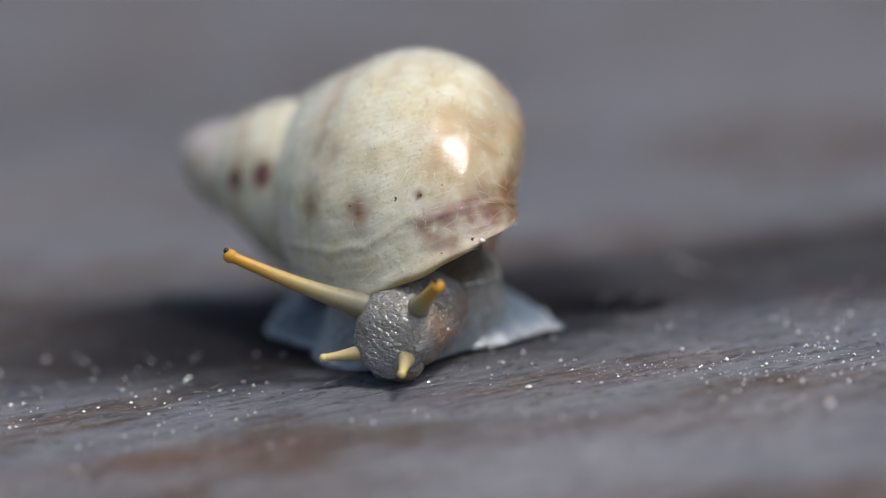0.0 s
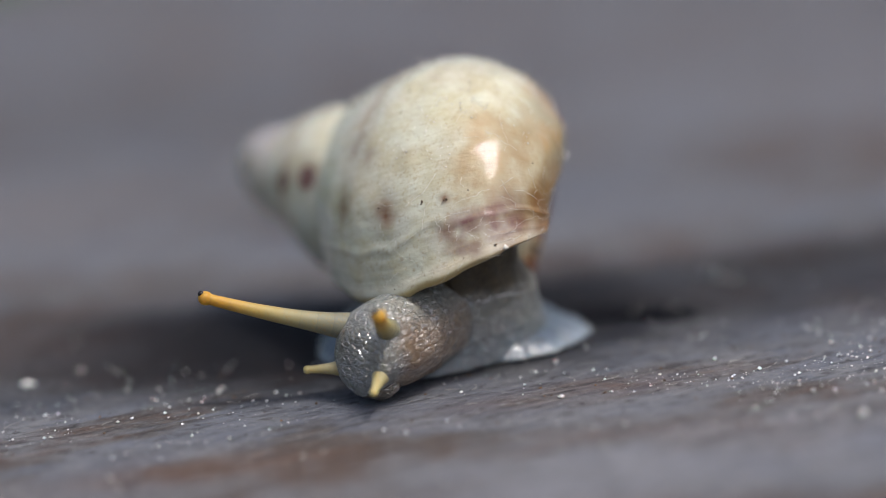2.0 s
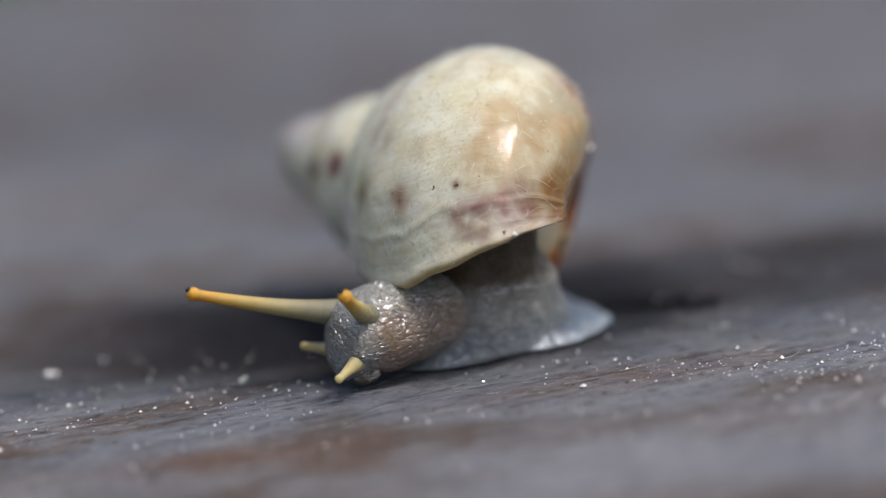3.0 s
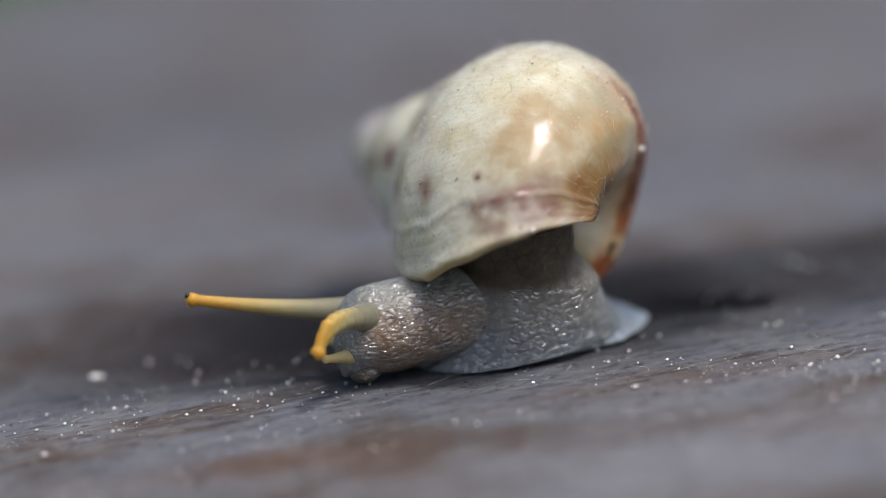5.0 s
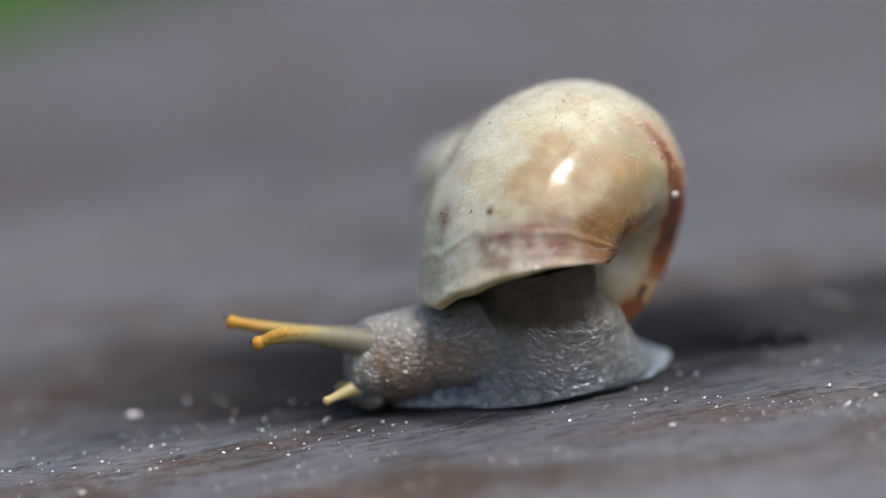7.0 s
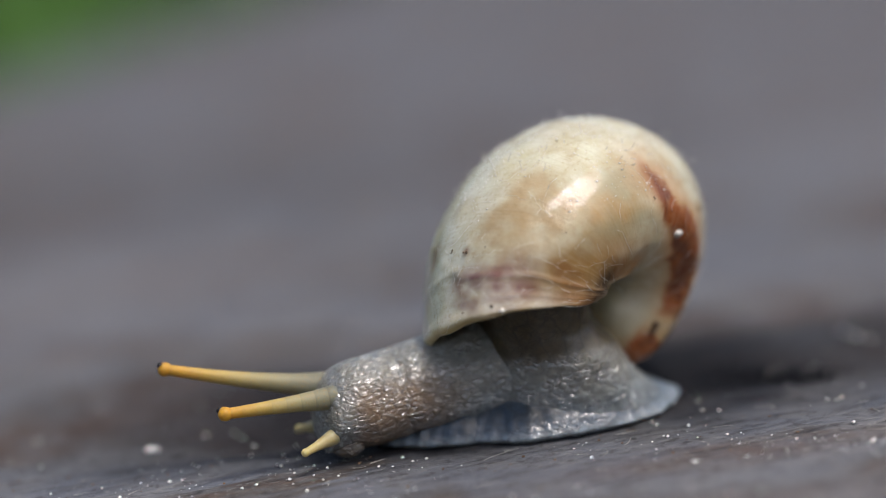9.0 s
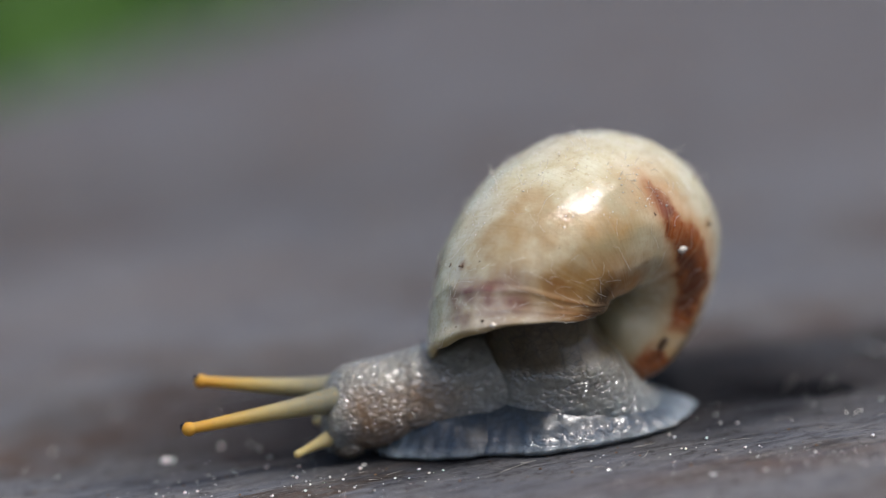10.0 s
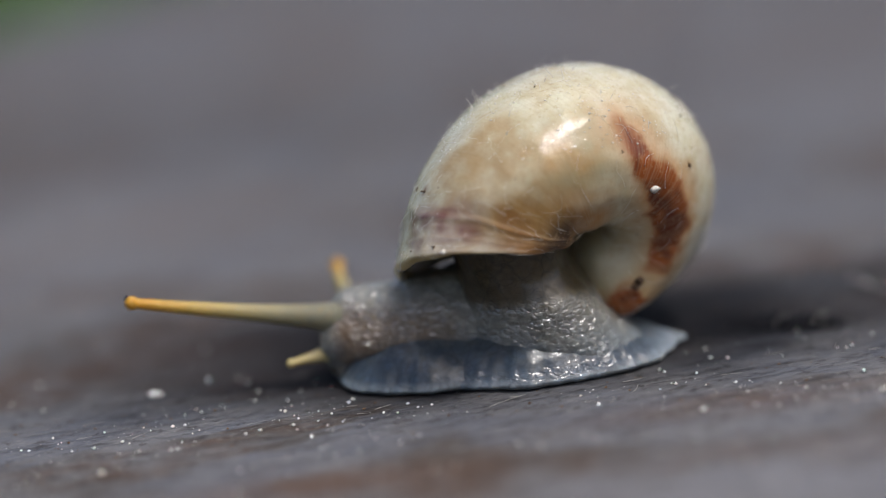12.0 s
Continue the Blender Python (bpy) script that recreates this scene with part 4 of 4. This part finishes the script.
def motions():
    TURN = [  # seconds, x, y in mm, turn in degrees
        (0, 9.43, 5.50, 55.2), (0.5, 9.68, 5.45, 53.9), (1, 9.76, 5.40, 53.1), (1.5, 9.86, 5.35, 51.4), (2, 10.05, 5.30, 49.8), (2.5, 10.12, 5.10, 47.7), (3, 10.20, 4.90, 45.4), (5, 9.99, 4.10, 37.3), (5.5, 10.03, 4.17, 34.8), (6, 9.98, 4.25, 33.1), (6.5, 9.88, 4.33, 30.7), (7, 9.85, 4.40, 29.3), (9, 9.21, 5.80, 16.0), (9.5, 8.90, 6.00, 12.7), (10, 8.65, 6.20, 10.4), (10.5, 8.64, 6.15, 8.4), (11, 8.51, 6.10, 6.2), (11.5, 8.43, 6.05, 3.7), (12, 8.18, 6.00, 0.0)
    ]
    RISE = [  # seconds, height of the shell in mm, tilts
        (0, 11.77, -1.1, -7.5), (0.5, 11.80, -1.0, -6.7), (1, 11.89, -0.8, -6.0), (1.5, 11.81, -0.8, -5.6), (2, 11.95, -0.8, -5.6), (2.5, 12.02, -1.0, -4.6), (3, 12.02, -1.3, -4.0), (5, 12.24, -1.5, -1.5), (5.5, 12.25, -1.1, -1.0), (6, 12.34, -0.4, -0.4), (6.5, 12.36, 0.3, 0.5), (7, 12.35, 0.4, 0.8), (9, 12.06, 0.4, -1.4), (9.5, 11.97, 0.1, -1.9), (10, 11.84, 0.2, -1.8), (10.5, 11.80, -0.0, -0.7), (11, 11.87, 0.2, -0.1), (11.5, 11.90, 0.4, 0.3), (12, 12.00, 0.0, 0.0)
    ]
    HEAD = [  # seconds, x, y in mm, heading
        (0, 7.69, -4.85, 58), (0.5, 6.97, -4.71, 56), (1, 6.26, -4.57, 55), (1.5, 5.09, -4.96, 50), (2, 4.34, -5.65, 44), (2.5, 3.49, -4.37, 37), (3, 2.19, -3.83, 30), (5, -0.58, -2.15, 12), (5.5, -1.31, -1.61, 8), (6, -1.55, -0.93, 7), (6.5, -1.78, -0.24, 6), (7, -2.44, 0.98, 5), (9, -5.71, -0.29, 25), (9.5, -6.51, 0.35, 20), (10, -6.56, 2.53, 10), (10.5, -6.62, 4.70, -5), (11, -6.33, 4.88, -12), (11.5, -6.04, 5.06, -14), (12, -5.76, 5.24, -15)
    ]
    NEAR_TIP = [
        (0, 9.82, -10.87, 7.65), (0.5, 8.13, -10.99, 7.56), (1, 6.73, -10.74, 7.79), (1.5, 4.89, -11.64, 6.74), (2, 3.77, -12.15, 7.21), (2.5, 2.40, -10.62, 7.61), (3, 0.27, -9.84, 7.65), (5, -4.87, -8.77, 3.75), (5.5, -7.52, -7.88, 6.42), (6, -8.99, -7.78, 7.41), (6.5, -10.92, -4.86, 7.78), (7, -11.35, -1.89, 6.10), (9, -14.91, -4.07, 4.74), (9.5, -16.00, -4.78, 4.36), (10, -18.70, -1.19, 4.05), (10.5, -20.47, 1.19, 4.95), (11, -21.18, 1.71, 6.42), (11.5, -21.04, 2.03, 6.84), (12, -21.63, 2.25, 7.71)
    ]
    FAR_TIP = [
        (0, -3.67, -4.25, 9.49), (0.5, -4.60, -4.18, 9.17), (1, -5.59, -4.16, 8.67), (1.5, -6.74, -4.48, 8.42), (2, -7.63, -5.17, 7.89), (2.5, -8.98, -3.96, 7.06), (3, -10.06, -3.22, 7.22), (5, -13.31, -1.43, 6.81), (5.5, -13.45, -0.84, 6.39), (6, -13.28, -0.19, 5.90), (6.5, -12.86, 0.61, 5.91), (7, -13.38, 2.11, 7.11), (9, -18.94, -0.32, 7.40), (9.5, -19.31, 0.36, 6.76), (10, -18.03, 2.99, 6.37), (10.5, -14.61, 12.98, 4.87), (11, -10.87, 15.54, 5.06), (11.5, -9.08, 16.22, 5.07), (12, -7.90, 16.55, 5.90)
    ]
    NEAR_FEELER = [
        (0, 6.91, -10.72, 1.86), (0.5, 5.58, -10.42, 2.06), (1, 5.09, -10.34, 1.71), (1.5, 3.78, -10.73, 1.75), (2, 2.97, -11.43, 1.90), (2.5, 1.31, -9.82, 1.44), (3, -0.68, -9.02, 1.80), (5, -4.52, -6.45, 3.02), (5.5, -5.64, -5.66, 2.45), (6, -6.03, -4.82, 2.02), (6.5, -6.49, -3.88, 2.07), (7, -7.07, -2.74, 1.97), (9, -9.76, -4.51, 1.61), (9.5, -10.32, -4.11, 1.45), (10, -11.60, -0.16, 1.25), (10.5, -11.94, 2.93, 0.74), (11, -11.26, 1.87, 1.56), (11.5, -10.69, 1.74, 1.89), (12, -11.40, 3.37, 2.04)
    ]
    FAR_FEELER = [
        (0, 1.88, -5.98, 2.19), (0.5, 0.97, -5.67, 2.67), (1, 0.36, -5.62, 2.17), (1.5, -0.65, -5.18, 2.56), (2, -1.33, -5.04, 2.18), (2.5, -2.05, -3.15, 1.63), (3, -2.92, -1.57, 2.37), (5, -4.53, 1.71, 2.23), (5.5, -4.64, 2.61, 1.78), (6, -4.85, 3.07, 0.86), (6.5, -5.59, 3.49, 0.70), (7, -6.30, 4.70, 0.69), (9, -10.46, 2.44, 1.48), (9.5, -10.49, 3.80, 1.47), (10, -10.35, 6.50, 1.77), (10.5, -9.87, 8.87, 0.47), (11, -9.48, 9.56, 1.07), (11.5, -9.08, 9.72, 0.85), (12, -8.54, 10.07, 0.96)
    ]
    KNEES = {5: (-4.0, -8.0, 6.6), 7: (-8.8, -2.2, 7.5)}
    TAIL = [(0, 19.3, 2.9), (2.5, 18.1, 5.1), (6, 17.2, 5.6), (9, 16.4, 6.3), (12, 16.4, 7.1)]
    FOOT = [(0, 9.5, 6.9, -23), (2.5, 9.7, 5.7, -12), (6, 8.0, 5.3, -2), (9, 6.6, 5.5, 1), (12, 6.0, 5.8, 3)]  # seconds, x, y in mm, turn
    FRONT = [(0, 5.8, 9.6, -23), (1.5, 7.0, 6.5, -18), (3, 7.0, 4.6, 5), (6, 4.6, 4.9, 8), (9, 1.2, 5.0, 8), (12, -0.9, 5.5, 3)]
    base = {t: pose(x * 0.001, y * 0.001, 0, 0, 0, a) for t, x, y, a in TURN}
    walk(SNAIL["snail"], sorted(base.items()))

    def keyed(key, world_rows):
        walk(SNAIL[key], [(t, base[t].inverted() @ m) for t, m in world_rows])
    keyed("shell", [(t, base[t] @ pose(0, 0, z * 0.001, rx, ry, 0)) for t, z, rx, ry in RISE])
    keyed("foot", [(t, pose(at(FOOT, t, 1) * 0.001, at(FOOT, t, 2) * 0.001, 0.0001, 0, 0, at(FOOT, t, 3))) for t in sorted(base)])
    keyed("foot_front", [(t, pose(at(FRONT, t, 1) * 0.001, at(FRONT, t, 2) * 0.001, 0.00012, 0, 0, at(FRONT, t, 3))) for t in sorted(base)])
    tails, necks, heads = [], [], []
    stalks = {f"{side}_{k}": [] for side in ("near", "far") for k in (*range(SEGMENTS), "tip", "feeler")}
    for i, (t, x, y, way) in enumerate(HEAD):
        tip = Vector((at(TAIL, t, 1), at(TAIL, t, 2), 0.1))
        mid = Vector((at(FOOT, t, 1), at(FOOT, t, 2), 0.1))
        tails.append((t, aim(tip + (mid - tip).normalized() * 11.4, tip)))
        skull = pose(x * 0.001, y * 0.001, 0.0035, 0, 0, way)
        heads.append((t, skull))
        back = skull @ mm((2.2, 0, 0)) * 1000
        trunk = base[t] @ mm((-3.0, -0.8, 0)) * 1000
        necks.append((t, aim((back.x, back.y, 0.1), (trunk.x, trunk.y, 0.1))))
        forward = skull.to_3x3() @ Vector((-1, 0, 0))
        for key, tips, sign in (("near", NEAR_TIP, -1), ("far", FAR_TIP, 1)):
            root = skull @ mm((-0.5, 1.1 * sign, 1.05)) * 1000
            end = Vector(tips[i][1:])
            reach = (end - root).length
            knee = Vector(KNEES[t]) if key == "near" and t in KNEES else root + ((end - root).normalized() * 0.8 + forward * 0.2) * reach * 0.5

            def along(f):
                return root * (1 - f) ** 2 + knee * 2 * f * (1 - f) + end * f * f
            for k in range(SEGMENTS):
                a, b = along(k / (SEGMENTS + 0.6)), along((k + 1) / (SEGMENTS + 0.6))
                stalks[f"{key}_{k}"].append((t, aim(b, b + (b - a))))
            a = along(1 - 1.2 / (SEGMENTS + 0.6))
            stalks[key + "_tip"].append((t, aim(end + (a - end).normalized() * 1.65, end)))
        for key, tips, sign in (("near_feeler", NEAR_FEELER, -1), ("far_feeler", FAR_FEELER, 1)):
            root = skull @ mm((-1.9, 1.2 * sign, -1.2)) * 1000
            end = Vector(tips[i][1:])
            stalks[key].append((t, aim(end + (root - end).normalized() * 5.2, end)))
    keyed("tail", tails)
    keyed("neck", necks)
    keyed("head", heads)
    for key, rows in stalks.items():
        keyed(key, rows)


motions()
